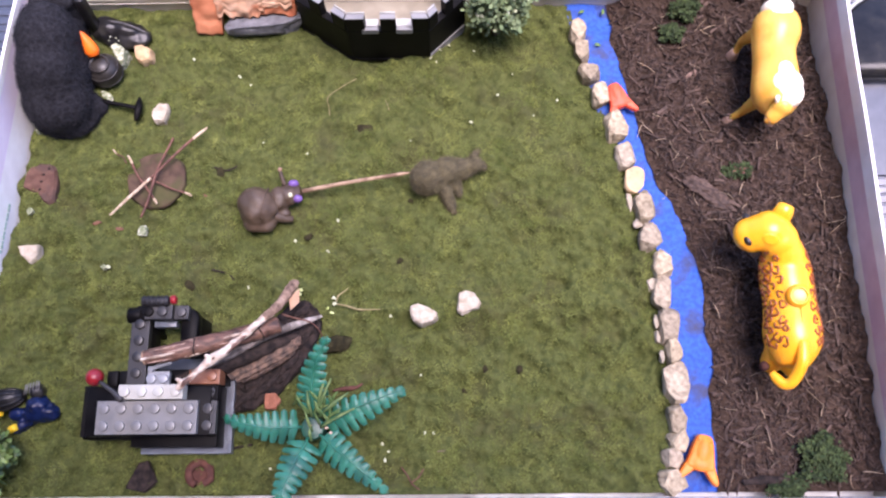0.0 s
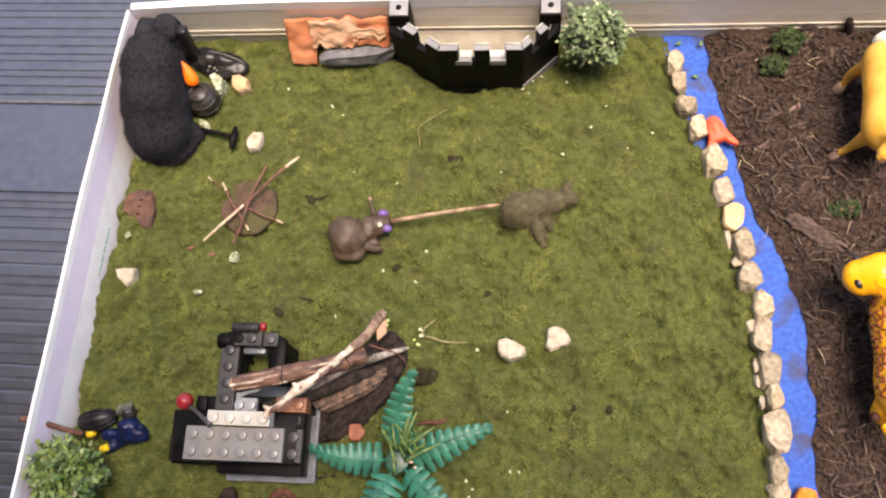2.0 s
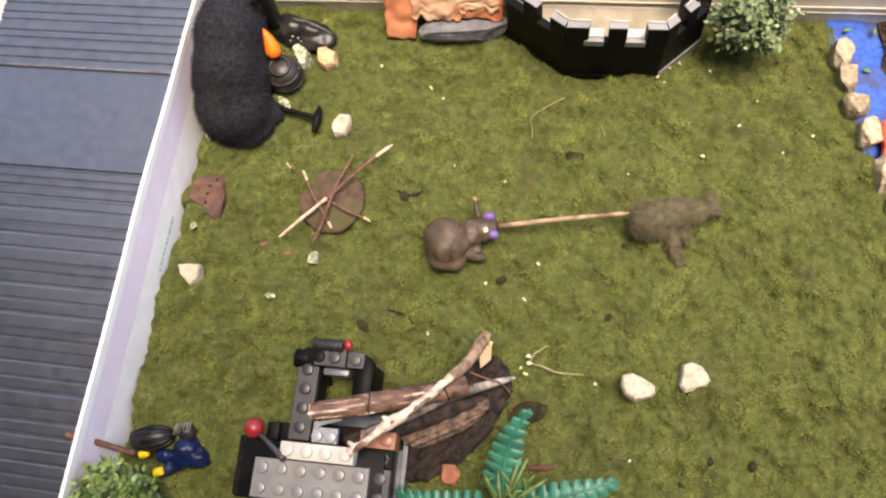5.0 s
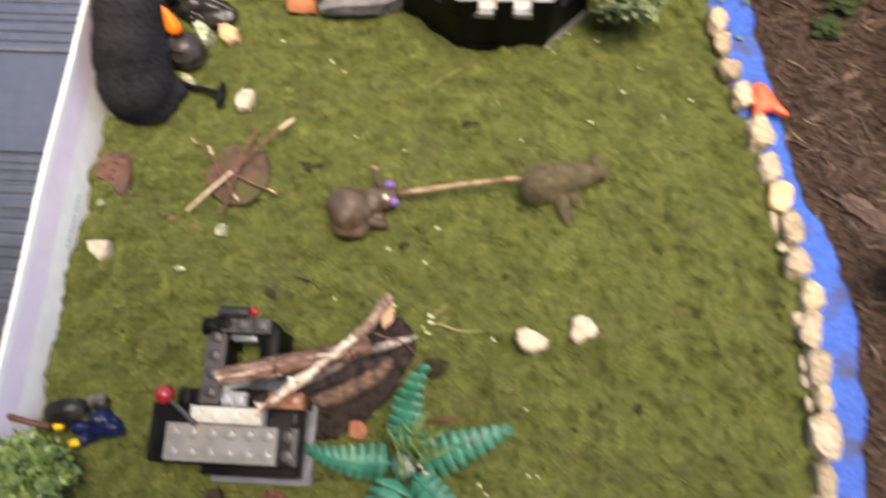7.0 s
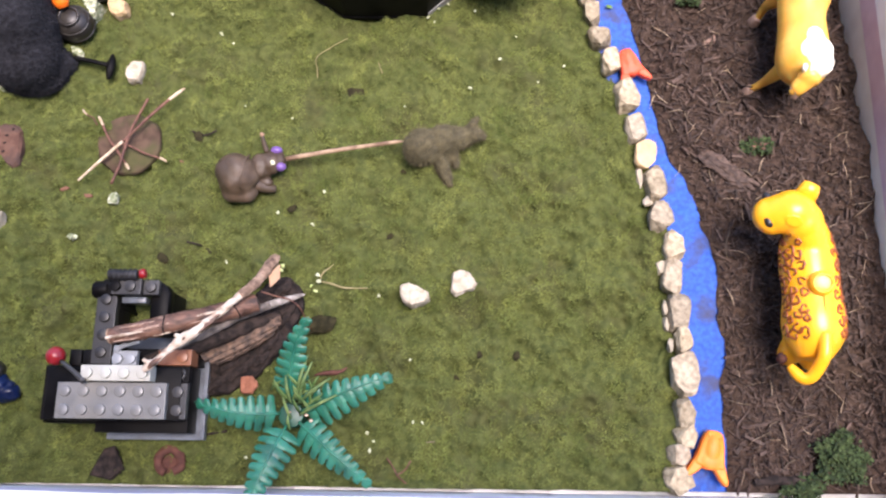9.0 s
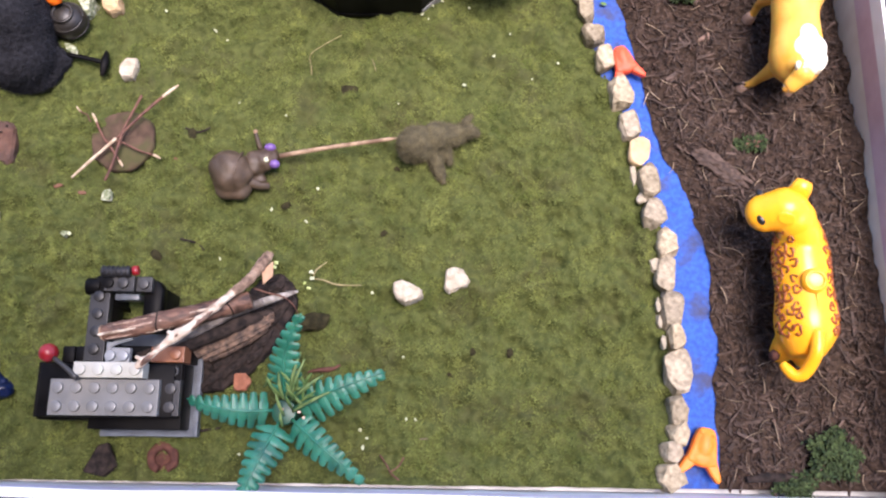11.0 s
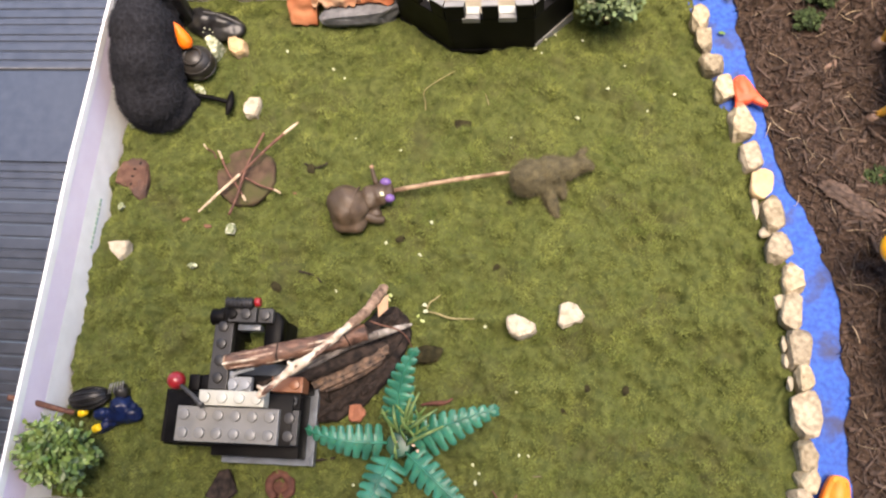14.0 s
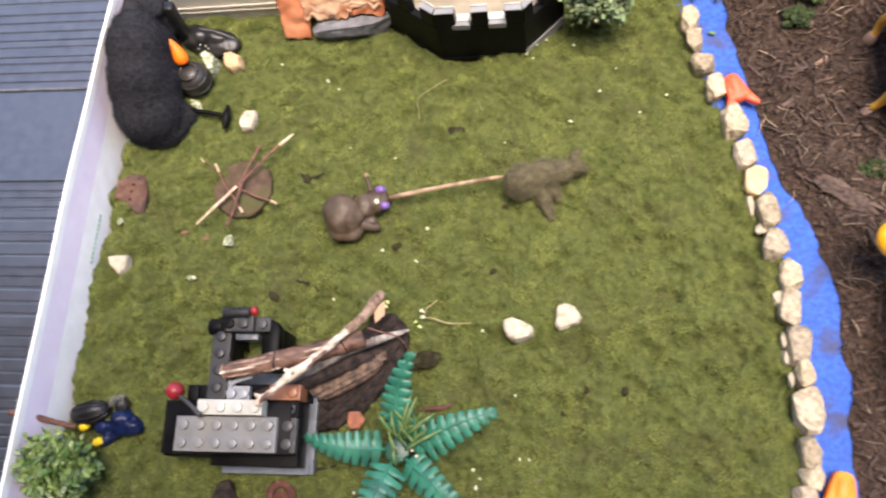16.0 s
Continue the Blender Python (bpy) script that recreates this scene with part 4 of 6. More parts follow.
def hairs(skin, count, short, long, seed, sink=0.35, thin=0.00018):
    """Fine tapering hairs over a skin, as one mesh."""
    r = np.random.default_rng(seed)
    faces = [p for p in skin.polygons if p.center.z > 0.0003]
    hv, hf = [], []
    for i in r.choice(len(faces), count):
        p = faces[i]
        c, nn = p.center + Vector(r.uniform(-0.0008, 0.0008, 3)), p.normal
        d = (nn * 0.7 + Vector(r.normal(0, 0.45, 3)) + Vector((0, 0, -sink))).normalized() * r.uniform(short, long)
        w = nn.cross(d)
        w = w.normalized() * thin if w.length > 1e-9 else Vector((thin, 0, 0))
        k = len(hv)
        hv += [tuple(c - w - nn * 0.0003), tuple(c + w - nn * 0.0003), tuple(c + d)]
        hf.append((k, k + 1, k + 2))
    me = bpy.data.meshes.new("hairs")
    me.from_pydata(hv, [], hf)
    return me


# ---- the two clay animals and the rod between them ----
clay = thing("clay_animal", 0.138, 0.160, 0.0, "brown clay animal figure with purple beads beside its head", "figurine")
part("body", rough_up(moulded_bm(join(ball(0.1312, 0.1590, 0.0105, 0.0108, 0.0112, 0.0108), ball(0.1318, 0.1530, 0.0070, 0.0090, 0.0080, 0.0070)), 0.0008, 3), 0.0014, 150, 2), CLAY, clay)
head = part("head", rough_up(moulded_bm(join(ball(0.1420, 0.1640, 0.0085, 0.0060, 0.0066, 0.0062), ball(0.1470, 0.1660, 0.0095, 0.0052, 0.0060, 0.0054), ball(0.1510, 0.1678, 0.0085, 0.0034, 0.0042, 0.0036), ball(0.1425, 0.1570, 0.0055, 0.0055, 0.0036, 0.0036)), 0.0008, 3), 0.0008, 260, 5), CLAY, clay)
for a0, r in ((-0.5, 0.0109), (0.25, 0.0110)):
    part("clay_fold", tube([(0.1312 + 0.0045 + 0.0045 * math.cos(a) * 0.4, 0.1590 + 0.0098 * math.cos(a), 0.0105 + 0.0098 * math.sin(a) + a0 * 0.0005, 0.0007) for a in np.linspace(0.5, 2.6, 9)], 6, 2, 0.3, 400), CLAY, clay)
part("bead", ball(0.1495, 0.1722, 0.0105, 0.0030, 0.0021, 0.0024), PURPLE, head, "purple bead")
part("bead", ball(0.1520, 0.1636, 0.0105, 0.0028, 0.0022, 0.0024), PURPLE, head, "purple bead")
part("horn", tube([(0.1450, 0.1710, 0.011, 0.0014), (0.1435, 0.1755, 0.0135, 0.0012), (0.1430, 0.1780, 0.0150, 0.0010)], 8, 3), CLAY, head)
part("horn_tip", ball(0.1429, 0.1786, 0.0153, 0.0012), WOODL, head, "pale wooden tip")
part("peg", place(block(-0.0010, 0.0010, -0.0011, 0.0011, 0, 0.0020, 0.0003), 0.1487, 0.1645, 0.0135, 12, 8, 20), FLOWER, head, "small pale peg on the head")
part("arm", tube([(0.1390, 0.1560, 0.0070, 0.0034), (0.1440, 0.1545, 0.0050, 0.0028), (0.1485, 0.1545, 0.0030, 0.0020)], 10, 4), CLAY, clay)
single("skewer", tube([(0.1545, 0.1678, 0.0105, 0.0012), (0.180, 0.1722, 0.0118, 0.0011), (0.206, 0.1765, 0.0112, 0.0010), (0.2095, 0.1772, 0.0108, 0.0008), (0.2130, 0.1778, 0.0106, 0.0004)], 9, 4, 0.08, 300), SKEWER, "thin peeled wooden skewer between two clay figures", "stick")
fluff = moulded(join(ball(0.2222, 0.1752, 0.0088, 0.0098, 0.0098, 0.0096, 15), ball(0.2318, 0.1785, 0.0088, 0.0092, 0.0078, 0.0080, 18), ball(0.2400, 0.1808, 0.0082, 0.0068, 0.0058, 0.0062, 18), tube([(0.2420, 0.1815, 0.0085, 0.0050), (0.2470, 0.1830, 0.0085, 0.0042), (0.2515, 0.1818, 0.0070, 0.0028), (0.2535, 0.1806, 0.0060, 0.0014)], 12, 4),
                     tube([(0.2455, 0.1850, 0.0100, 0.0028), (0.2480, 0.1880, 0.0110, 0.0022), (0.2498, 0.1905, 0.0112, 0.0010)], 10, 4), tube([(0.2290, 0.1725, 0.0085, 0.0044), (0.2318, 0.1665, 0.0058, 0.0036), (0.2345, 0.1605, 0.0032, 0.0028), (0.2362, 0.1568, 0.0016, 0.0016)], 12, 4), tube([(0.2355, 0.1750, 0.0070, 0.0034), (0.2382, 0.1702, 0.0045, 0.0026), (0.2392, 0.1672, 0.0022, 0.0016)], 10, 4)), 0.0009, 3)
fuzz = bmesh.new()
fuzz.from_mesh(fluff)
fuzz = rough_up(rough_up(fuzz, 0.0012, 140), 0.0006, 420)
bear = thing("fluffy_animal", 0.232, 0.176, 0.0, "mossy brown fluffy animal figure crouching on the moss", "figurine")
coat_mesh = bpy.data.meshes.new("fuzz")
fuzz.to_mesh(coat_mesh)
hair = hairs(coat_mesh, 9000, 0.0006, 0.0017, 21, thin=0.00011)
part("body", fuzz, FURRY, bear)
tagged(part("fuzz", hair, FURRYH, bear), kind="stuff")

# ---- the camp fire ----
hearth = thing("hearth_stone", 0.071, 0.178, 0.0, "round flat reddish-brown clay disc bedded in the moss", "stone")
part("disc", rough_up(place(rod(0.0168, 0.0160, 0.0030, 40, 0.0008), 0.0715, 0.1785, -0.0012), 0.0018, 110, 3), HEARTH, hearth)
TWIGS = (((0.0500, 0.1570, 0.0060), (0.0990, 0.2070, 0.0065), 0.0010, 0.42, 0.14, "thin half-peeled pale twig"), ((0.0560, 0.1910, 0.0058), (0.0740, 0.1640, 0.0048), 0.0009, 0.16, 0.10, "thin reddish twig with pale tips"),
         ((0.0800, 0.2020, 0.0055), (0.0670, 0.1550, 0.0070), 0.0010, 0.0, 0.0, "thin dark red twig"), ((0.0700, 0.1770, 0.0060), (0.0930, 0.1680, 0.0035), 0.0008, 0.0, 0.18, "thin dark red twig"), ((0.0470, 0.1960, 0.0030), (0.0560, 0.1880, 0.0040), 0.0005, 0.3, 0.0, "thin short straw"))
for n, (a, b, r, low, high, label) in enumerate(TWIGS):
    a, b = Vector(a), Vector(b)
    t = thing("fire_twig", *((a + b) / 2).xy, 0.0, label + " crossed over the clay disc", "twig", "twigs of the camp fire")

    def on(k, a=a, b=b, n=n):
        p = a.lerp(b, k)
        return p + Vector((0.0006 * math.sin(7 * k + n), 0.0005 * math.sin(9 * k + 2 * n), 0.0009 * math.sin(3.1 * k)))
    part("twig", tube([(*on(k), r * (0.72 + 0.10 * math.sin(11 * k + n))) for k in np.linspace(low * 0.9, 1 - high * 0.9, 6)], 7, 4, 0.15, 400), TWIG, t)
    if low:
        part("peeled_end", tube([(*on(k), r * (0.80 - 0.25 * (k < 0.01))) for k in np.linspace(0, low, 4)], 7, 3, 0.12, 400), TWIGPALE, t, "pale peeled end")
    if high:
        part("peeled_end", tube([(*on(k), r * (0.85 - 0.45 * (k > 0.99))) for k in np.linspace(1 - high, 1, 4)], 7, 3, 0.12, 400), TWIGPALE, t, "pale peeled end")


# ---- bricks ----
def studded(x0, x1, y0, y1, z0, z1, nx, ny, pitch=0.008):
    cx, cy = (x0 + x1) / 2, (y0 + y1) / 2
    return block(x0, x1, y0, y1, z0, z1, 0.00025), [(cx + (i - (nx - 1) / 2) * pitch, cy + (j - (ny - 1) / 2) * pitch, z1) for i in range(nx) for j in range(ny)]


def brick_part(name, parent, x0, x1, y0, y1, z0, z1, nx, ny, material, label=""):
    bm, tops = studded(x0, x1, y0, y1, z0, z1, nx, ny)
    ob = part(name, bm, material, parent, label, smooth=False)
    for x, y, z in tops:
        part("stud", place(rod(0.0024, 0.0024, 0.0018, 20, 0.0002), x, y, z - 0.0001), material, ob)
    return ob


def hinge_end(x, y, z, r, length, turn):
    return place(rod(r, r, length, 24, 0.0006), x, y, z, 0, 90, turn)


rig = thing("brick_machine", 0.090, 0.058, 0.0, "toy machine of black and grey building bricks on moss", "toy vehicle")
plate = part("base_plate", block(0.0780, 0.1236, 0.0315, 0.0790, 0.0030, 0.0062, 0.0004), BRICKBLUE, rig, "blue-grey base plate", smooth=False)
part("plate_lip", block(0.1214, 0.1237, 0.0316, 0.0720, 0.0063, 0.0078, 0.0003), BRICKBLUE, plate, smooth=False)
part("chassis", block(0.0520, 0.0770, 0.0385, 0.0620, 0.0030, 0.0150, 0.0004), BRICKBLACK, rig)
part("side_block", block(0.0775, 0.1195, 0.0345, 0.0640, 0.0063, 0.0190, 0.0004), BRICKBLACK, rig)
part("upper_block", block(0.0590, 0.1185, 0.0395, 0.0625, 0.0191, 0.0300, 0.0004), BRICKBLACK, rig)
brick_part("grey_plate", rig, 0.0655, 0.1133, 0.0400, 0.0556, 0.0302, 0.0334, 6, 2, BRICKGREY, "grey plate with two rows of six studs")
brick_part("side_plate", rig, 0.1136, 0.1212, 0.0402, 0.0558, 0.0262, 0.0294, 1, 2, BRICKDARK, "worn dark grey plate with two studs")
brick_part("pale_brick", rig, 0.0765, 0.1070, 0.0560, 0.0628, 0.0301, 0.0372, 4, 1, BRICKWHITE, "pale grey brick with four studs")
black = part("black_plate", block(0.1074, 0.1212, 0.0562, 0.0634, 0.0240, 0.0282, 0.0003), BRICKBLACK, rig, smooth=False)
part("stud", place(rod(0.0024, 0.0024, 0.0018, 20, 0.0002), 0.1105, 0.0598, 0.0281), BRICKBLACK, black)
part("hollow_stud", place(tube([(0.0019 * math.cos(a), 0.0019 * math.sin(a), 0.0, 0.0007) for a in np.linspace(0, 2 * math.pi, 21)], 8, 1), 0.1175, 0.0598, 0.0290), BRICKDARK, black, "open ring-shaped stud")
brown = part("brown_brick", block(0.1068, 0.1218, 0.0636, 0.0708, 0.0190, 0.0292, 0.0004), BRICKBROWN, rig, "reddish-brown brick", smooth=False)
part("stud", place(rod(0.0024, 0.0024, 0.0018, 20, 0.0002), 0.1182, 0.0672, 0.0291), BRICKBROWN, brown)
part("rear_block", block(0.0860, 0.1212, 0.0645, 0.0720, 0.0063, 0.0188, 0.0004), BRICKBLACK, rig)
# pale clip piece with its thin bar
clip = part("clip_plate", block(0.0865, 0.0972, 0.0636, 0.0700, 0.0255, 0.0290, 0.0003), BRICKCLIP, rig, "pale blue-grey plate with a clip", smooth=False)
for x in (0.0890, 0.0948):
    part("stud", place(rod(0.0024, 0.0023, 0.0020, 20, 0.0003), x, 0.0663, 0.0289), BRICKCLIP, clip)
part("clip_bar", tube([(0.0872, 0.0702, 0.0292, 0.0010), (0.0915, 0.0722, 0.0300, 0.0011), (0.0985, 0.0742, 0.0306, 0.0010)], 10, 3), BRICKCLIP, clip)
part("clip_jaw", block(0.0868, 0.0892, 0.0690, 0.0724, 0.0262, 0.0300, 0.0005), BRICKCLIP, clip)
brick_part("left_arm", rig, 0.0760, 0.0850, 0.0640, 0.0985, 0.0230, 0.0275, 1, 4, BRICKARM, "worn dark grey arm with studs")
part("arm_side", block(0.0764, 0.0846, 0.0700, 0.0900, 0.0090, 0.0228, 0.0003), BRICKBLACK, rig)
part("arm_post", block(0.0775, 0.0848, 0.0900, 0.0985, 0.0005, 0.0230, 0.0003), BRICKBLACK, rig)
# the right arm ends in a rounded corner
corner = [(0.1000, 0.0780), (0.1085, 0.0780), (0.1085, 0.0960)] + [(0.1025 + 0.0060 * math.cos(a), 0.0960 + 0.0060 * math.sin(a)) for a in np.linspace(0.2, math.pi / 2, 6)] + [(0.1000, 0.1020)]
part("right_arm", prism(corner, 0.0190, 0.0262, 0.0006), BRICKBLACK, rig)
part("arm_post", block(0.1002, 0.1078, 0.0790, 0.0985, 0.0005, 0.0190, 0.0003), BRICKBLACK, rig)
part("crossbar", block(0.0790, 0.1040, 0.0950, 0.1024, 0.0252, 0.0292, 0.0005), BRICKBLACK, rig)
part("hinge", hinge_end(0.0738, 0.0980, 0.0262, 0.0040, 0.0070, 0), BRICKBLACK, rig)
part("grey_filler", block(0.0868, 0.0978, 0.0920, 0.0949, 0.0200, 0.0262, 0.0003), BRICKBLUE, rig, "blue-grey filler piece")
mid = part("centre_plate", block(0.0838, 0.0972, 0.0950, 0.1022, 0.0294, 0.0322, 0.0003), BRICKDARK, rig, "dark grey plate with two studs", smooth=False)
for x, m in ((0.0858, BRICKBLACK), (0.0926, BRICKDARK)):
    part("stud", place(rod(0.0025, 0.0025, 0.0019, 20, 0.0003), x, 0.0986, 0.0321), m, mid)
edge = part("end_plate", block(0.0976, 0.1046, 0.0952, 0.1020, 0.0270, 0.0300, 0.0003), BRICKDARK, rig, "dark grey plate with one stud", smooth=False)
part("stud", place(rod(0.0025, 0.0025, 0.0019, 20, 0.0003), 0.1011, 0.0986, 0.0299), BRICKDARK, edge)
roller = part("roller", hinge_end(0.0826, 0.1036, 0.0336, 0.0024, 0.0134, 0), RUBBER, rig, "black ribbed roller")
for k in range(6):
    part("roller_rib", place(tube([(0.0, 0.0025 * math.cos(a), 0.0025 * math.sin(a), 0.0004) for a in np.linspace(0, 2 * math.pi, 15)], 5, 1), 0.0836 + 0.0022 * k, 0.1036, 0.0336), RUBBER, roller)
part("roller_cap", hinge_end(0.0966, 0.1040, 0.0334, 0.0022, 0.0028, 8), REDGEL, rig, "small red cap")
part("bracket", block(0.0770, 0.0828, 0.0945, 0.1030, 0.0200, 0.0268, 0.0012), BRICKBLACK, rig)
part("lever", tube([(0.0790, 0.0556, 0.0385, 0.0014), (0.0735, 0.0598, 0.0368, 0.0011), (0.0662, 0.0645, 0.0345, 0.0010)], 10, 3), BRICKDARK, rig, "dark worn lever rod")
part("lever_ball", ball(0.0632, 0.0668, 0.0335, 0.0042, 0.0042, 0.0042), REDGEL, rig, "translucent red ball")
for x in (0.0690, 0.0750):
    part("rib_block", block(x - 0.0027, x + 0.0027, 0.0630, 0.0706, 0.0150, 0.0272, 0.0005), BRICKBLACK, rig)
brick_part("left_plate", rig, 0.0528, 0.0620, 0.0395, 0.0640, 0.0151, 0.0200, 1, 3, BRICKBLACK)

# ---- the wood pile ----
def bark_slab(outline, z0, z1, seed, turn):
    """A flat piece of bark with furrows along its grain."""
    bm = prism(outline, z0, z1, 0.0010)
    bmesh.ops.subdivide_edges(bm, edges=bm.edges[:], cuts=10, use_grid_fill=True)
    bmesh.ops.triangulate(bm, faces=bm.faces[:])
    c, s = math.cos(turn), math.sin(turn)
    for v in bm.verts:
        u, w = v.co.x * c + v.co.y * s, -v.co.x * s + v.co.y * c
        if v.co.z > z0 + 0.001:
            v.co.z += 0.0016 * noise.noise(Vector((u * 60, w * 420, seed))) + 0.0014 * noise.noise(Vector((u * 90, w * 110, seed + 4)))
    return bm


single("bark_slab", rough_up(bark_slab([(0.1225, 0.0520), (0.1330, 0.0530), (0.1460, 0.0620), (0.1580, 0.0760), (0.1660, 0.0940), (0.1640, 0.1040), (0.1580, 0.1095), (0.1500, 0.1090), (0.1400, 0.0960), (0.1240, 0.0760)], -0.001, 0.0062, 1.0, 0.75), 0.0008, 260), BARKD, "large dark bark slab under the sticks", "bark", smooth=False)
for k, (x, y, l, turn) in enumerate(((0.1300, 0.0590, 0.016, 40), (0.1400, 0.0650, 0.018, 45), (0.1510, 0.0760, 0.016, 52), (0.1590, 0.0900, 0.015, 62), (0.1560, 0.1030, 0.012, 40), (0.1330, 0.0660, 0.012, 35), (0.1480, 0.0690, 0.010, 50))):
    single("bark_strip", place(rough_up(tube([(-l / 2, 0, 0, 0.0008), (-l / 5, 0.0006, 0.0004, 0.0019), (l / 5, -0.0004, 0.0002, 0.0017), (l / 2, 0.0003, -0.0004, 0.0006)], 7, 4, 0.3, 300, k, 0.55), 0.0005, 500, k), x, y, 0.0072, 0, 0, turn), BARKD, "thin torn strip of dark bark on the slab", "bark", "strips of bark on the slab", smooth=False)
log = thing("log", 0.125, 0.085, 0.010, "short thick log with flaking reddish bark", "log")
stem = [(0.0868, 0.0756, 0.0350, 0.0036), (0.1000, 0.0785, 0.0335, 0.0043), (0.1150, 0.0828, 0.0305, 0.0044), (0.1290, 0.0870, 0.0270, 0.0044), (0.1400, 0.0905, 0.0240, 0.0044), (0.1475, 0.0935, 0.0220, 0.0040)]
part("stem", rough_up(tube(stem, 18, 7, 0.10, 240), 0.0005, 520), BARKR, log)
part("cut_face", place(rod(0.0038, 0.0030, 0.0012, 16, 0.0004), 0.0872, 0.0757, 0.0350, 0, -90, 13), WOODL, log, "pale cut end")
part("torn_end", place(rod(0.0036, 0.0026, 0.0012, 14, 0.0004), 0.1472, 0.0933, 0.0221, 0, 90, 18), BARKM, log, "dark torn end")
path = spline([p[:3] for p in stem], 8)
for k, (s, a, l, w) in enumerate(((0.10, 0.3, 0.020, 0.9), (0.16, 0.9, 0.012, 0.7), (0.30, 0.1, 0.016, 0.8), (0.36, 1.1, 0.010, 0.9), (0.22, -0.5, 0.014, 0.7), (0.50, 0.6, 0.012, 0.7), (0.62, 0.0, 0.014, 0.9), (0.70, 0.9, 0.010, 0.6))):
    pts = []
    for j in range(5):
        i = min(len(path) - 1, int((s + (j / 4 - 0.5) * l / 0.065) * (len(path) - 1)))
        c = Vector(path[max(0, i)])
        pts.append((c.x + 0.0002 * math.sin(k + 3 * j), c.y - math.sin(a) * 0.0043, c.z + math.cos(a) * 0.0043, 0.0007 * w * (0.4, 1, 1.2, 0.9, 0.3)[j]))
    part("bark_flake", tube(pts, 6, 3, 0.3, 500, k, 0.5), BARKFLAKE if k % 3 else BARKW, log)
for s in (0.34, 0.78):
    i = int(s * (len(path) - 1))
    c, d = Vector(path[i]), (Vector(path[i + 1]) - Vector(path[i])).normalized()
    side = d.cross(Vector((0, 0, 1))).normalized()
    part("bark_crack", tube([tuple(c + (side * math.cos(a) + side.cross(d) * math.sin(a)) * 0.0044 + d * 0.0008 * math.sin(2 * a + s * 9)) + (0.0004,) for a in np.linspace(0.2, 2.9, 9)], 5, 2), BARKD, log, "dark crack round the bark")
branch = thing("branch", 0.131, 0.086, 0.010, "pale peeled branch with a brown end across the logs", "branch")
part("stem", rough_up(tube([(0.1058, 0.0600, 0.0420, 0.00109), (0.1080, 0.0622, 0.0420, 0.00176), (0.1105, 0.0642, 0.0420, 0.00151), (0.1155, 0.0690, 0.0415, 0.00143), (0.1195, 0.0728, 0.0408, 0.00227), (0.1228, 0.0752, 0.0400, 0.00260), (0.1265, 0.0782, 0.0390, 0.00193), (0.1310, 0.0828, 0.0372, 0.00176), (0.1345, 0.0866, 0.0352, 0.00185), (0.1395, 0.0925, 0.0322, 0.00168), (0.1430, 0.0964, 0.0300, 0.00168)], 14, 6, 0.22, 300, 4), 0.0004, 600), BARKW, branch)
part("side_spur", tube([(0.1085, 0.0630, 0.0425, 0.00109), (0.1068, 0.0640, 0.0435, 0.00092), (0.1056, 0.0648, 0.0440, 0.0005)], 8, 3, 0.2), BARKW, branch)
part("side_spur", tube([(0.1205, 0.0742, 0.0412, 0.00134), (0.1188, 0.0752, 0.0420, 0.00101), (0.1178, 0.0758, 0.0424, 0.0006)], 8, 3, 0.2), BARKW, branch)
part("bark_end", rough_up(tube([(0.1418, 0.0950, 0.0308, 0.00193), (0.1455, 0.0992, 0.0278, 0.00227), (0.1490, 0.1052, 0.0235, 0.00235), (0.1512, 0.1105, 0.0200, 0.00269), (0.1530, 0.1150, 0.0165, 0.00252), (0.1536, 0.1172, 0.0150, 0.00168)], 12, 6, 0.2, 300), 0.0004, 500), BARKT, branch, "brown bark end")
part("knot", rough_up(tube([(0.1078, 0.0612, 0.0432, 0.0006), (0.1098, 0.0628, 0.0436, 0.0013), (0.1118, 0.0648, 0.0432, 0.0010), (0.1130, 0.0662, 0.0426, 0.0004)], 8, 4, 0.3, 500, 1, 0.6), 0.0003, 700), BARKR, branch, "brown patch of bark by the broken end")
part("knot", rough_up(ball(0.1215, 0.0738, 0.0424, 0.0013, 0.0006, 0.0004, 40), 0.0003, 700), BARKM, branch)
part("bark_strip", tube([(0.1262, 0.0765, 0.0400, 0.0008), (0.1312, 0.0815, 0.0388, 0.0012), (0.1350, 0.0858, 0.0368, 0.0006)], 6, 4, 0.3, 500, 3, 0.5), BARKR, branch, "thin strip of brown bark")
part("peeled_flake", place(prism([(0, 0), (0.0035, 0.005), (0.002, 0.012), (-0.002, 0.006)], 0, 0.0008, 0.0002), 0.1525, 0.1010, 0.0195, 0, 20, -10), TANBARK, branch, "peeling orange flake")
grey = thing("grey_stick", 0.140, 0.088, 0.012, "thin dark weathered stick with a pale silvery tip", "stick")
part("stem", rough_up(tube([(0.1080, 0.0690, 0.0290, 0.0016), (0.1216, 0.0762, 0.0255, 0.0019), (0.1366, 0.0855, 0.0212, 0.0020), (0.1450, 0.0902, 0.0180, 0.0020), (0.1520, 0.0935, 0.0155, 0.0019)], 12, 6, 0.2, 300, 7), 0.0005, 500), GREYWOOD, grey)
part("pale_tip", tube([(0.1508, 0.0930, 0.0160, 0.0019), (0.1570, 0.0958, 0.0135, 0.0018), (0.1630, 0.0982, 0.0115, 0.0013), (0.1672, 0.0998, 0.0100, 0.0006)], 10, 5, 0.2, 300, 2), SILVER, grey, "pale silvery tip")
slab_wood = thing("wood_slab", 0.1385, 0.0765, 0.006, "split brown wood slab with raised grain beneath the sticks", "wood")
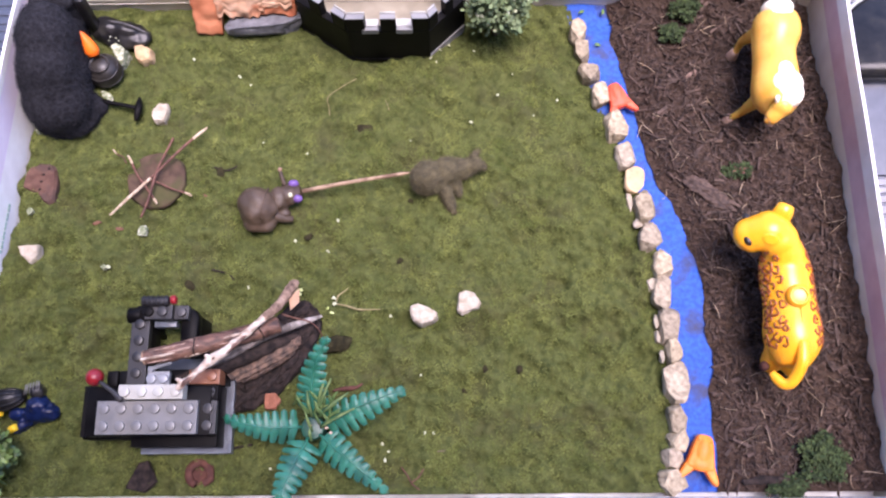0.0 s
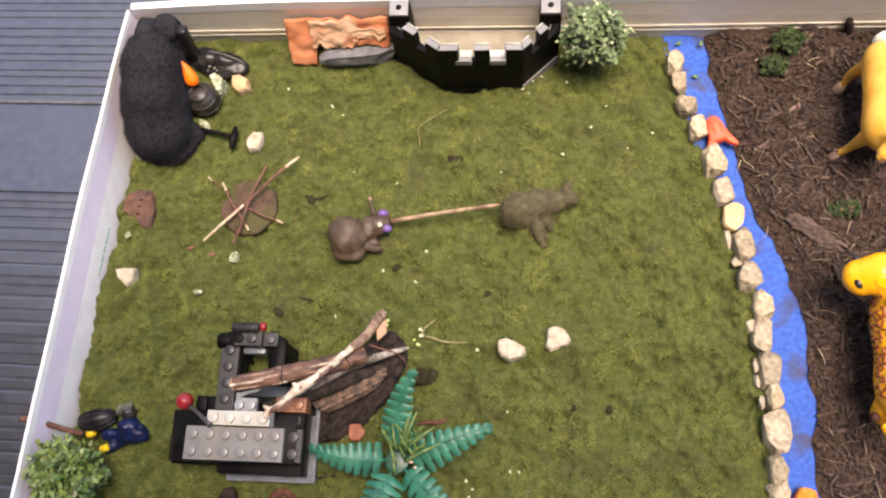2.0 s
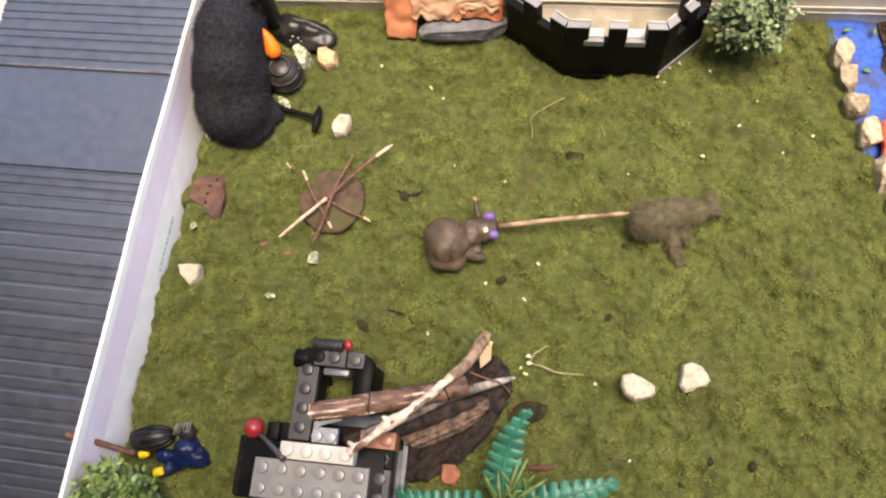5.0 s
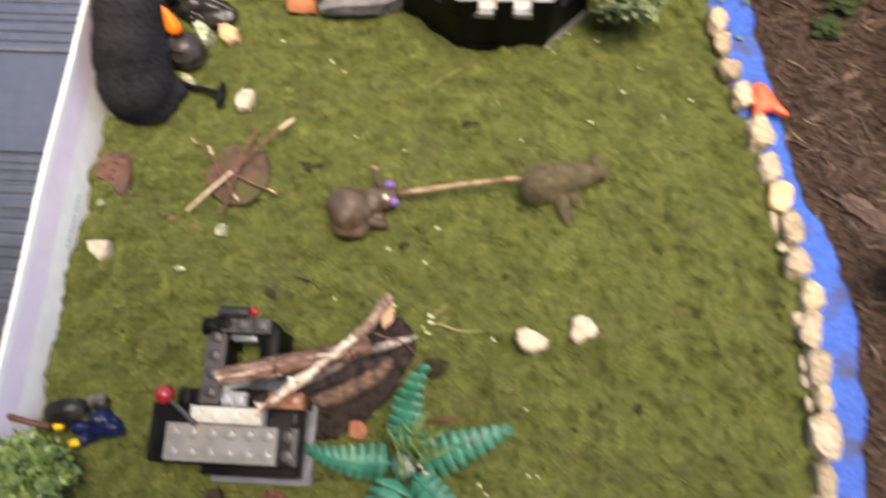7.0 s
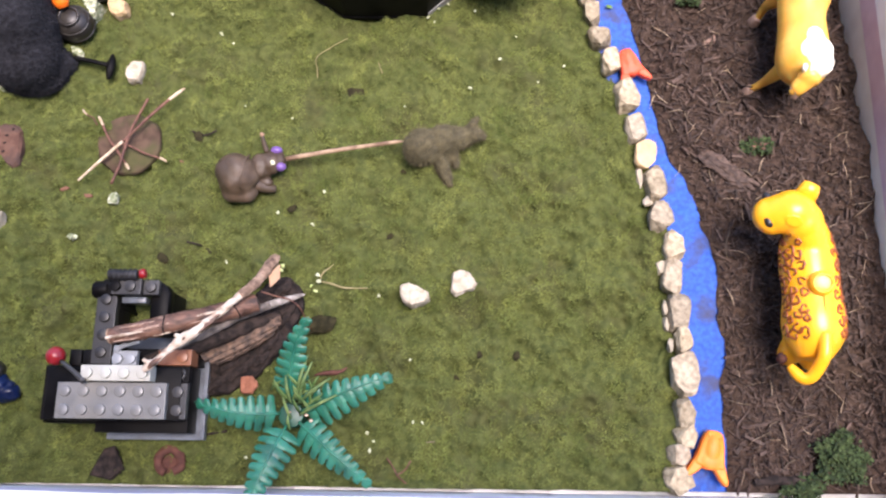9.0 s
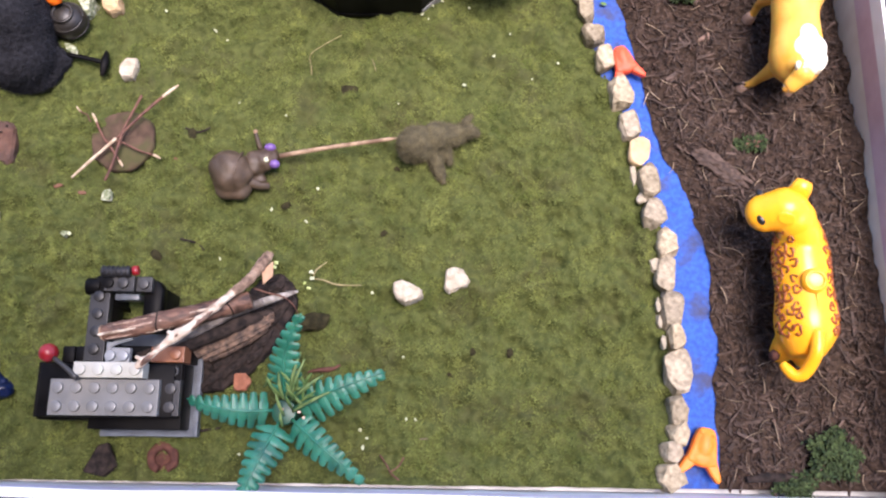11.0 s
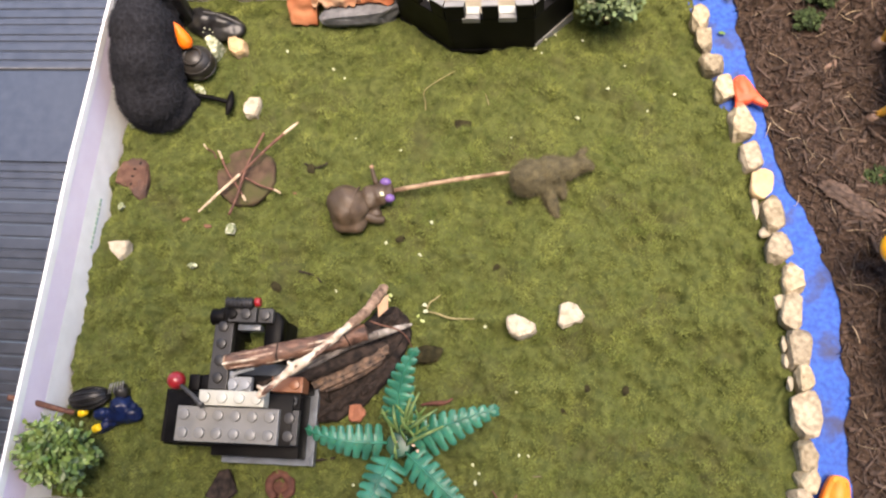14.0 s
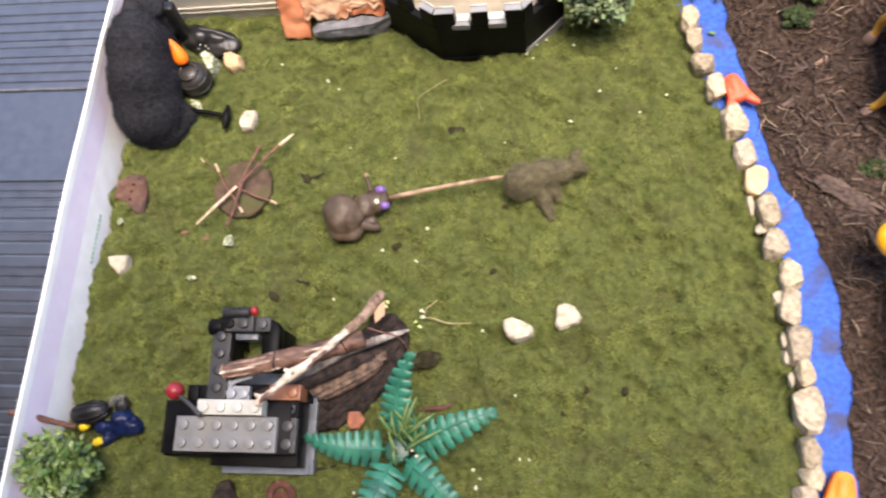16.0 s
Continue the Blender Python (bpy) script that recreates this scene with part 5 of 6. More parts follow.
for off, l0, l1, r, z in ((-0.0046, -0.0135, 0.0130, 0.0018, -0.0010), (-0.0031, -0.0155, 0.0150, 0.0021, 0.0004), (-0.0013, -0.0172, 0.0170, 0.0019, 0.0014), (0.0004, -0.0176, 0.0176, 0.0020, 0.0012), (0.0021, -0.0165, 0.0180, 0.0019, 0.0016), (0.0036, -0.0150, 0.0166, 0.0019, 0.0004), (0.0050, -0.0110, 0.0140, 0.0016, -0.0006)):
    part("split_strand", place(rough_up(tube([(l0 * 1.12, off, z, r * 0.85), (l0 * 0.5, off * 1.05, z, r), (0, off, z, r), (l1 * 0.6, off * 0.95, z, r * 0.9), (l1 * 1.14, off * 0.75, z, r * 0.5)], 7, 6, 0.12, 330, off * 900), 0.0004, 420), 0.1392, 0.0780, 0.0116, 0, 6, 28), BARKM, slab_wood, smooth=False)
single("dark_stick", rough_up(tube([(0.1000, 0.0655, 0.0245, 0.0030), (0.1180, 0.0722, 0.0225, 0.0038), (0.1380, 0.0820, 0.0150, 0.0038), (0.1560, 0.0895, 0.0090, 0.0026)], 12, 6, 0.25, 240, 3), 0.0006, 420), BARKD, "dark knobbly stick in the wood pile", "stick")
single("dark_bark", rough_up(tube([(0.1655, 0.0835, 0.0015, 0.0020), (0.1715, 0.0858, 0.0022, 0.0040), (0.1775, 0.0872, 0.0022, 0.0038), (0.1815, 0.0890, 0.0012, 0.0016)], 10, 5, 0.25, 300, 6, 0.6), 0.0008, 300), SUNKBARK, "rounded dark bark lump lying on the moss", "bark", smooth=False)
single("red_chip", place(rock(301, 0.0085, 0.0085, 0.006), 0.1431, 0.0568, 0.0075), ORANGECHIP, "small orange-red wood chip on the bark", "chip", smooth=False)
single("red_twig", tube([(0.1729, 0.0622, 0.0040, 0.0006), (0.1770, 0.0630, 0.0046, 0.0009), (0.1815, 0.0634, 0.0042, 0.0013), (0.1850, 0.0640, 0.0036, 0.0010), (0.1880, 0.0660, 0.0030, 0.0005)], 7, 4, 0.3, 400, 3), TERRA, "thin reddish twig lying beside the fern", "twig")
single("wood_disc", rough_up(join(place(rod(0.0060, 0.0058, 0.0022, 26, 0.0006), 0.1072, 0.0220, -0.0006), place(tube([(0.0054 * math.cos(a), 0.0054 * math.sin(a), 0.0004 * math.sin(3 * a), 0.0022) for a in np.linspace(-1.2, 4.4, 13)], 8, 2, 0.25, 300), 0.1072, 0.0220, 0.0022)), 0.0008, 260), TERRA, "hollow reddish-brown curl of bark lying on the moss", "bark")
single("bark_chip", rough_up(prism([(0.0700, 0.0150), (0.0760, 0.0270), (0.0810, 0.0290), (0.0860, 0.0180), (0.0800, 0.0130)], -0.001, 0.0025, 0.0006), 0.0012, 220), BARKD, "flat dark bark chip on the moss", "bark", smooth=False)


# ---- the plastic fern ----
def frond(root, tip, halves, droops, rise, bend, pairs=9):
    """A plastic leaf: an arched midrib and paired ridged leaflets, webbed near the rib and slit further out. Returns leaf, rib."""
    a, b = Vector(root), Vector(tip)
    d = b - a
    flat = Vector((d.x, d.y, 0)).normalized()
    side = Vector((-flat.y, flat.x, 0))

    def at(s):
        return a.lerp(b, s) + Vector((0, 0, rise * 4 * s * (1 - s))) + side * bend * 4 * s * (1 - s)

    def taper(s):
        return min(1.0, 0.90 + 1.2 * s) * (1 - 0.80 * (max(0.0, s - 0.20) / 0.80) ** 1.25)
    rib = tube([(*(at(s) + Vector((0, 0, 0.0004))), 0.0008 * (1 - 0.6 * s)) for s in (0, 0.25, 0.5, 0.75, 1)], 7, 3)
    step = 0.94 / pairs
    pieces = []
    for i in range(pairs):
        s = 0.04 + step * (i + 0.5)
        f = (at(min(1, s + 0.02)) - at(s - 0.02)).normalized()
        for k, w, droop in ((1, halves[0] * taper(s), droops[0]), (-1, halves[1] * taper(s), droops[1])):
            bm = bmesh.new()
            out = (side * k + f * 0.22).normalized()
            rows = []
            for u, br in ((0.0, 0.52), (0.25, 0.52), (0.46, 0.51), (0.54, 0.41), (0.72, 0.40), (0.88, 0.38), (0.96, 0.29), (1.0, 0.12)):
                c = at(s) + out * w * u + Vector((0, 0, -droop * w * u ** 1.5))
                h = f * d.length * step * br
                crest = Vector((0, 0, 0.00075 * min(1.0, 0.3 + u)))
                low = Vector((0, 0, -0.0008))
                rows.append([bm.verts.new(p) for p in (c - h, c - h * 0.35 + crest, c + h * 0.35 + crest, c + h, c + h + low, c - h + low)])
            for p, q in zip(rows, rows[1:]):
                for j in range(6):
                    bm.faces.new((p[j], p[(j + 1) % 6], q[(j + 1) % 6], q[j]))
            bm.faces.new(rows[0])
            bm.faces.new(rows[-1])
            bmesh.ops.recalc_face_normals(bm, faces=bm.faces)
            pieces.append(bm)
    return join(*pieces), rib


HUB = Vector((0.1657, 0.0430, 0.0195))
fern = thing("plastic_fern", HUB.x, HUB.y, 0.0, "teal-green plastic toy fern with five serrated leaves", "toy plant")
part("stem", join(place(rod(0.0040, 0.0034, 0.0200, 16, 0.0004), HUB.x, HUB.y, -0.002), place(rod(0.0060, 0.0056, 0.0026, 18, 0.0004), HUB.x, HUB.y, 0.0172)), TEALDARK, fern, "dark green stem and hub")
for tip, halves, droops, rise, bend in (((0.1754, 0.0842, 0.0420), (0.0088, 0.0084), (0.35, 0.30), 0.0010, 0.0042), ((0.2115, 0.0607, 0.0270), (0.0076, 0.0108), (0.15, 0.45), 0.0055, 0.0004), ((0.1225, 0.0482, 0.0220), (0.0078, 0.0086), (0.80, 0.10), 0.0060, 0.0024),
                                        ((0.1504, 0.0030, 0.0290), (0.0092, 0.0092), (0.40, 0.40), 0.0050, 0.0), ((0.2031, 0.0125, 0.0200), (0.0072, 0.0086), (0.15, 0.60), 0.0060, 0.0)):
    away = (Vector((tip[0], tip[1], 0)) - Vector((HUB.x, HUB.y, 0))).normalized()
    leaf, rib = frond(tuple(HUB + away * 0.0050), tip, halves, droops, rise, bend)
    blade = part("leaf", leaf, TEAL, fern, smooth=False)
    part("midrib", rib, TEAL, blade)
rng2 = random.Random(5)
tuft = thing("grass_sprig", 0.172, 0.053, 0.020, "fresh green grass and flower bits stuck in the fern", "grass")
for k in range(30):
    a, l, t = rng2.uniform(0.1, 2.3), rng2.uniform(0.005, 0.013), rng2.uniform(0.5, 1.25)
    x, y = 0.1690 + rng2.gauss(0, 0.0036), 0.0485 + rng2.gauss(0, 0.0050)
    e = (x + math.cos(a) * l * math.sin(t), y + math.sin(a) * l * math.sin(t), 0.024 + l * math.cos(t) * 0.9)
    part("blade", tube([(x, y, 0.0200, 0.0005), ((x + e[0]) / 2, (y + e[1]) / 2, (0.022 + e[2]) / 2 + 0.001, 0.0008), (*e, 0.0002)], 5, 3, flat=0.4), GRASS if k % 3 else GRASSDARK, tuft)
for a, b in (((0.1700, 0.0430), (0.1880, 0.0520)), ((0.1690, 0.0480), (0.1840, 0.0590)), ((0.1690, 0.0500), (0.1755, 0.0660)), ((0.1680, 0.0500), (0.1735, 0.0690)), ((0.1660, 0.0480), (0.1640, 0.0600))):
    part("blade", tube([(*a, 0.0225, 0.0006), ((a[0] + b[0]) / 2, (a[1] + b[1]) / 2, 0.0290, 0.0008), (*b, 0.0285, 0.0004)], 6, 4, flat=0.5), GRASS, tuft)
for k, (x, y) in enumerate(((0.1728, 0.0430), (0.1752, 0.0405), (0.1650, 0.0440))):
    part("flower_bit", rough_up(ball(x, y, 0.0215, 0.0010, 0.0007, 0.0007, sub=2), 0.0003, 900, k), PALEPINK, tuft, "tiny pale pink petal")


# ---- bushes ----


def bush(name, x, y, rx, ry, h, count, size, material, label, seed, flowers=0, z0=0.001, spread=0.13, stalks=24):
    """A sprig: forked stems and many small leaves with gaps, and an uneven outline."""
    rng = random.Random(seed)
    b = thing(name, x, y, 0.0, label, "bush")
    stems, tips = [], []
    for k in range(stalks):
        a, t = 2.4 * k + rng.uniform(-0.3, 0.3), math.sqrt((k + 0.5) / stalks)
        ex, ey, ez = x + math.cos(a) * rx * t * 0.85, y + math.sin(a) * ry * t * 0.85, z0 + h * rng.uniform(0.6, 0.98) * math.sqrt(max(0.1, 1 - t * t * 0.6))
        stems.append(tube([(x, y, z0 - 0.002, 0.0012), (x + (ex - x) * 0.4, y + (ey - y) * 0.4, z0 + ez * 0.5, 0.0009), (ex, ey, ez, 0.0004)], 5, 3))
        tips.append((ex, ey, ez))
    part("stems", join(*stems), TWIG, b)
    base = np.array([(0, 0, 0), (0.35, 0.32, 0.06), (0.8, 0.24, 0), (1, 0, -0.05), (0.8, -0.24, 0), (0.35, -0.32, 0.06), (0.5, 0, -0.06)])
    tri = [(0, 6, 1), (1, 6, 2), (2, 6, 3), (3, 6, 4), (4, 6, 5), (5, 6, 0)]
    verts, faces, heads = [], [], []
    for k in range(count):
        t = rng.choice(tips)
        s = 0.35 + 0.72 * rng.random() ** 0.6
        p = np.array([x + (t[0] - x) * s + rng.gauss(0, rx * spread), y + (t[1] - y) * s + rng.gauss(0, ry * spread), z0 + (t[2] - z0) * (0.45 + 0.55 * s) + rng.gauss(0, h * 0.07)])
        p[2] = max(p[2], 0.001)
        r = np.array(Euler((rng.uniform(-0.9, 0.9), rng.uniform(-0.9, 0.9), rng.uniform(0, 6.3))).to_matrix())
        n0 = len(verts)
        verts += (base * size * rng.uniform(0.7, 1.25) @ r.T + p).tolist()
        faces += [tuple(n0 + i for i in f) for f in tri]
        if k < flowers:
            heads.append(p + np.array((0, 0, size * 0.5)))
    me = bpy.data.meshes.new("leaves")
    me.from_pydata(verts, [], faces)
    part("leaves", me, material, b)
    for p in heads:
        part("flower", ball(*p, 0.0011, 0.0011, 0.0009, sub=1), FLOWER, b)
    return b


bush("box_sprig", 0.004, 0.0315, 0.0165, 0.0160, 0.042, 4200, 0.0036, LEAF, "bushy sprig of small bright green box leaves", 11)
bush("pale_bush", 0.261, 0.267, 0.0185, 0.0150, 0.052, 2600, 0.0031, LEAFP, "pale green bushy sprig with tiny white flowers against the card", 12, flowers=85)
for x, y, rx, ry, h, n, seed in ((0.416, 0.027, 0.0145, 0.0130, 0.010, 360, 13), (0.398, 0.0135, 0.011, 0.006, 0.007, 150, 14), (0.391, 0.179, 0.010, 0.0048, 0.004, 95, 15), (0.369, 0.276, 0.0095, 0.0085, 0.012, 260, 16), (0.361, 0.262, 0.0085, 0.0060, 0.008, 150, 17)):
    bush("parsley_clump", x, y, rx, ry, h, n * 9, 0.0019, PARSLEY, "dark green curly parsley clump on the soil", seed, z0=0.002, spread=0.11, stalks=13)

# ---- the dark mound and what lies by it ----
mound = thing("fur_mound", 0.018, 0.232, 0.0, "black furry mound like a cave in the box corner", "mound")
skin = moulded(join(block(0.0035, 0.0335, 0.2200, 0.2640, 0.0, 0.0400, 0.009), ball(0.0185, 0.2480, 0.0360, 0.0155, 0.0165, 0.0140), ball(0.0185, 0.2360, 0.0300, 0.0160, 0.0180, 0.0150), ball(0.0180, 0.2220, 0.0140, 0.0185, 0.0190, 0.0170), ball(0.0175, 0.2330, 0.0200, 0.0185, 0.0220, 0.0190),
                    ball(0.0180, 0.2180, 0.0030, 0.0200, 0.0150, 0.0080), tube([(0.024, 0.2240, 0.008, 0.010), (0.034, 0.2225, 0.004, 0.0065), (0.0405, 0.2220, 0.001, 0.0035)], 12, 4), ball(0.018, 0.2580, 0.0380, 0.0130, 0.0080, 0.0100)), 0.0014, 14)
hm = hairs(skin, 26000, 0.0006, 0.0017, 9, thin=0.00012)
part("pelt", skin, FUR, mound)
tagged(part("hair", hm, FURH, mound), kind="stuff")
fold = thing("dark_cloth", 0.0185, 0.270, 0.0, "black cloth bunched behind the furry mound", "cloth")
part("fold", rough_up(moulded_bm(join(block(0.0060, 0.0300, 0.2660, 0.2835, 0.0, 0.0330, 0.006), ball(0.0120, 0.2720, 0.0330, 0.0070, 0.0080, 0.0070), ball(0.0230, 0.2740, 0.0330, 0.0070, 0.0075, 0.0080)), 0.0012, 6), 0.0016, 130), FUR, fold)
part("upright", rough_up(place(block(-0.0026, 0.0026, -0.003, 0.003, 0, 0.0340, 0.0012), 0.0308, 0.2690, 0.002, -4, 4, 0), 0.0006, 200), GLOSSBLACK, fold, "narrow upright dark strip")
pot = thing("dark_pot", 0.0385, 0.2425, 0.0, "small dark ribbed round pot beside the black mound", "pot")
part("bowl", ball(0.0395, 0.2420, 0.0085, 0.0098, 0.0094, 0.0085), POTBROWN, pot)
for z, r in ((0.0060, 0.0094), (0.0120, 0.0088)):
    part("band", place(tube([(r * math.cos(a), r * 0.96 * math.sin(a), 0.0, 0.0005) for a in np.linspace(0, 2 * math.pi, 25)], 6, 1), 0.0395, 0.2420, z), POTBROWN, pot)
part("rim", place(tube([(0.0050 * math.cos(a), 0.0050 * math.sin(a), 0.0, 0.0009) for a in np.linspace(0, 2 * math.pi, 17)], 6, 2), 0.0395, 0.2420, 0.0162), POTBROWN, pot)
flame = thing("orange_cone", 0.0335, 0.2490, 0.010, "bright orange plastic flame leaning on the black mound", "toy flame")
part("flame", tube([(0.0372, 0.2462, 0.0180, 0.0028), (0.0366, 0.2480, 0.0200, 0.0040), (0.0354, 0.2505, 0.0235, 0.0034), (0.0340, 0.2532, 0.0270, 0.0020), (0.0330, 0.2548, 0.0292, 0.0006)], 14, 5), CONE, flame)
part("ridge", tube([(0.0368, 0.2470, 0.0232, 0.0005), (0.0356, 0.2500, 0.0266, 0.0006), (0.0342, 0.2528, 0.0288, 0.0004)], 6, 4), FISHB, flame, "paler raised ridge")
shell = thing("black_shell", 0.044, 0.268, 0.0, "black boat-shaped plastic piece with pale specks by the wall", "toy part")
part("hull", rough_up(moulded_bm(join(ball(0.0450, 0.2675, 0.003, 0.0175, 0.0090, 0.0050, -8), ball(0.0370, 0.2700, 0.005, 0.0105, 0.0075, 0.0065, -8), ball(0.0430, 0.2690, 0.006, 0.0130, 0.0050, 0.0050, -8)), 0.0008, 8), 0.0009, 220), GLOSSBLACK, shell)
for k, (x, y) in enumerate(((0.0385, 0.2660), (0.0405, 0.2635), (0.0435, 0.2628), (0.0462, 0.2640), (0.0478, 0.2652), (0.0415, 0.2655), (0.0448, 0.2618), (0.0390, 0.2620))):
    part("speck", ball(x, y, 0.0086 - 0.0003 * k, 0.0006, 0.0005, 0.0004, sub=1), LICHEN, shell)
part("hull_edge", tube([(0.0290, 0.2712, 0.0080, 0.0010), (0.0400, 0.2722, 0.0100, 0.0011), (0.0520, 0.2700, 0.0080, 0.0010), (0.0610, 0.2670, 0.0045, 0.0006)], 8, 4), BRICKDARK, shell, "raised grey edge")
axe = thing("toy_axe", 0.047, 0.224, 0.0, "small dark grey plastic toy pickaxe on the moss", "toy tool")
part("handle", tube([(0.0390, 0.2245, 0.0050, 0.0013), (0.0480, 0.2232, 0.0040, 0.0013), (0.0575, 0.2212, 0.0032, 0.0013)], 8, 3), BRICKBLACK, axe)
part("head", tube([(0.0582, 0.2278, 0.0022, 0.0008), (0.0588, 0.2235, 0.0034, 0.0019), (0.0584, 0.2185, 0.0034, 0.0021), (0.0572, 0.2138, 0.0022, 0.0010)], 8, 3), BRICKBLACK, axe)
single("silver_scrap", place(rock(310, 0.0085, 0.0042, 0.003), 0.0400, 0.2288, 0.0030, 0, 0, -20), LICHEN, "pale speckled scrap at the foot of the mound", "scrap", smooth=False)

# ---- along the back wall ----
def bark_sheet(u0, u1, top, lower, lift, thick, seed):
    """A rough sheet of bark that leans on the back wall; lower(u) is its ragged foot."""
    bm = bmesh.new()
    bmesh.ops.create_grid(bm, x_segments=40, y_segments=18, size=0.5)
    for v in bm.verts:
        u, w = u0 + (u1 - u0) * (v.co.x + 0.5), v.co.y + 0.5
        lo, hi = lower(u), top + 0.05 * noise.noise(Vector((u * 9, 8, seed)))
        w2 = lo + (hi - lo) * w
        v.co = Vector((0.0885 + 0.0590 * u + 0.0005 * noise.noise(Vector((w * 6, 1, seed))) + 0.0004 * noise.noise(Vector((w * 31, 5, seed))), 0.2668 + 0.0150 * w2 - lift + 0.0012 * noise.noise(Vector((u * 7, w * 5, seed))), 0.001 + 0.0265 * w2 + lift + 0.0010 * noise.noise(Vector((u * 12, w * 8, seed)))))
    r = bmesh.ops.extrude_face_region(bm, geom=bm.faces[:])
    bmesh.ops.translate(bm, verts=[v for v in r["geom"] if isinstance(v, bmesh.types.BMVert)], vec=(0, thick, -thick))
    bmesh.ops.recalc_face_normals(bm, faces=bm.faces)
    return bm


slab = thing("orange_bark", 0.117, 0.274, 0.0, "flaking orange and tan bark leaning on the card wall", "bark")
part("orange_layer", bark_sheet(0.0, 1.0, 1.0, lambda u: (0.06 if u < 0.27 else 0.44) + 0.10 * noise.noise(Vector((u * 11, 3, 0))), 0.0, 0.0028, 1.0), ORANGEWOOD, slab)
part("tan_layer", bark_sheet(0.24, 0.70, 0.98, lambda u: 0.42 + 0.16 * noise.noise(Vector((u * 14, 5, 0))), 0.0009, 0.0008, 2.0), TANBARK, slab, "paler tan layer")
part("tan_layer", bark_sheet(0.60, 0.97, 0.80, lambda u: 0.58 + 0.10 * noise.noise(Vector((u * 17, 9, 0))), 0.0007, 0.0006, 3.0), TANBARK, slab, "paler tan layer")
single("grey_stone", place(rock(320, 0.046, 0.014, 0.016), 0.1280, 0.2715, 0.0045), GREYSTONE, "dark grey stone beneath the orange bark", "stone", smooth=False)


def castle():
    keep = thing("toy_castle_wall", 0.199, 0.268, 0.0, "black plastic toy castle wall with grey-topped battlements", "toy castle")
    outer = [Vector(p) for p in ((0.1500, 0.2845), (0.1500, 0.2712), (0.1790, 0.2512), (0.2234, 0.2512), (0.2425, 0.2700), (0.2425, 0.2845))]
    inner = [Vector(p) for p in ((0.1545, 0.2845), (0.1545, 0.2736), (0.1803, 0.2550), (0.2220, 0.2550), (0.2382, 0.2722), (0.2382, 0.2845))]
    spans = ((), ((0.30, 0.52), (0.74, 0.98)), ((0.0, 0.225), (0.420, 0.610), (0.805, 1.0)), ((0.02, 0.26), (0.48, 0.70)), ())
    for i in range(5):
        a, b, c, d = outer[i], outer[i + 1], inner[i + 1], inner[i]
        panel = part("wall_panel", prism([tuple(v) for v in (a, b, c, d)], -0.001, 0.0310, 0.0003), BRICKBLACK, keep, smooth=False)
        part("inner_face", prism([tuple(v) for v in (d.lerp(a, -0.02), c.lerp(b, -0.02), c.lerp(b, -0.10), d.lerp(a, -0.10))], 0.002, 0.0305, 0), BRICKCAP, panel, "grey inner face", smooth=False)
        part("base_rim", prism([tuple(v) for v in (a.lerp(d, -0.16), b.lerp(c, -0.16), b, a)], -0.001, 0.0060 if i == 3 else 0.0020, 0.0002), BRICKCAP if i == 3 else BRICKBLACK, panel, smooth=False)
        for s0, s1 in spans[i]:
            p = [a.lerp(b, s0), a.lerp(b, s1), d.lerp(c, s1), d.lerp(c, s0)]
            m = part("merlon", prism([tuple(v) for v in p], 0.0310, 0.0425, 0.0003), BRICKBLACK, keep, smooth=False)
            q = [p[0].lerp(p[3], 0.06), p[1].lerp(p[2], 0.06), p[2], p[3]]
            part("cap", prism([tuple(v) for v in q], 0.0426, 0.0432, 0.0001), BRICKCAP, m, "worn grey cap", smooth=False)
            part("cap_edge", tube([(p[3].x, p[3].y, 0.0434, 0.0005), (p[2].x, p[2].y, 0.0434, 0.0005)], 6, 2), BRICKWHITE, m, "pale worn edge")
    for x in (0.1917, 0.2100):
        sill = part("sill", block(x - 0.0045, x + 0.0045, 0.2509, 0.2572, 0.0285, 0.0328, 0.0004), BRICKCAP, keep, "grey sill block in a battlement gap", smooth=False)
        part("sill_top", block(x - 0.0043, x + 0.0043, 0.2532, 0.2574, 0.0329, 0.0334, 0.0001), BRICKWHITE, sill, "pale worn sill top", smooth=False)
    part("card_floor", prism([tuple(v) for v in inner], 0.0070, 0.0078, 0), DULLCARD, keep, "dull tan card floor inside the wall", smooth=False)
    for x in (0.1560, 0.2378):
        t = part("end_post", block(x - 0.0058, x + 0.0058, 0.2745, 0.2850, -0.001, 0.0390, 0.0006), BRICKBLACK, keep)
        part("post_cap", block(x - 0.0052, x + 0.0052, 0.2752, 0.2846, 0.0391, 0.0402, 0.0003), BRICKCAP, t, "worn grey cap")
        part("post_hole", place(rod(0.0016, 0.0016, 0.0006, 16, 0.0001), x, 0.2800, 0.0401), BRICKBLACK, t, "dark round hole")


castle()

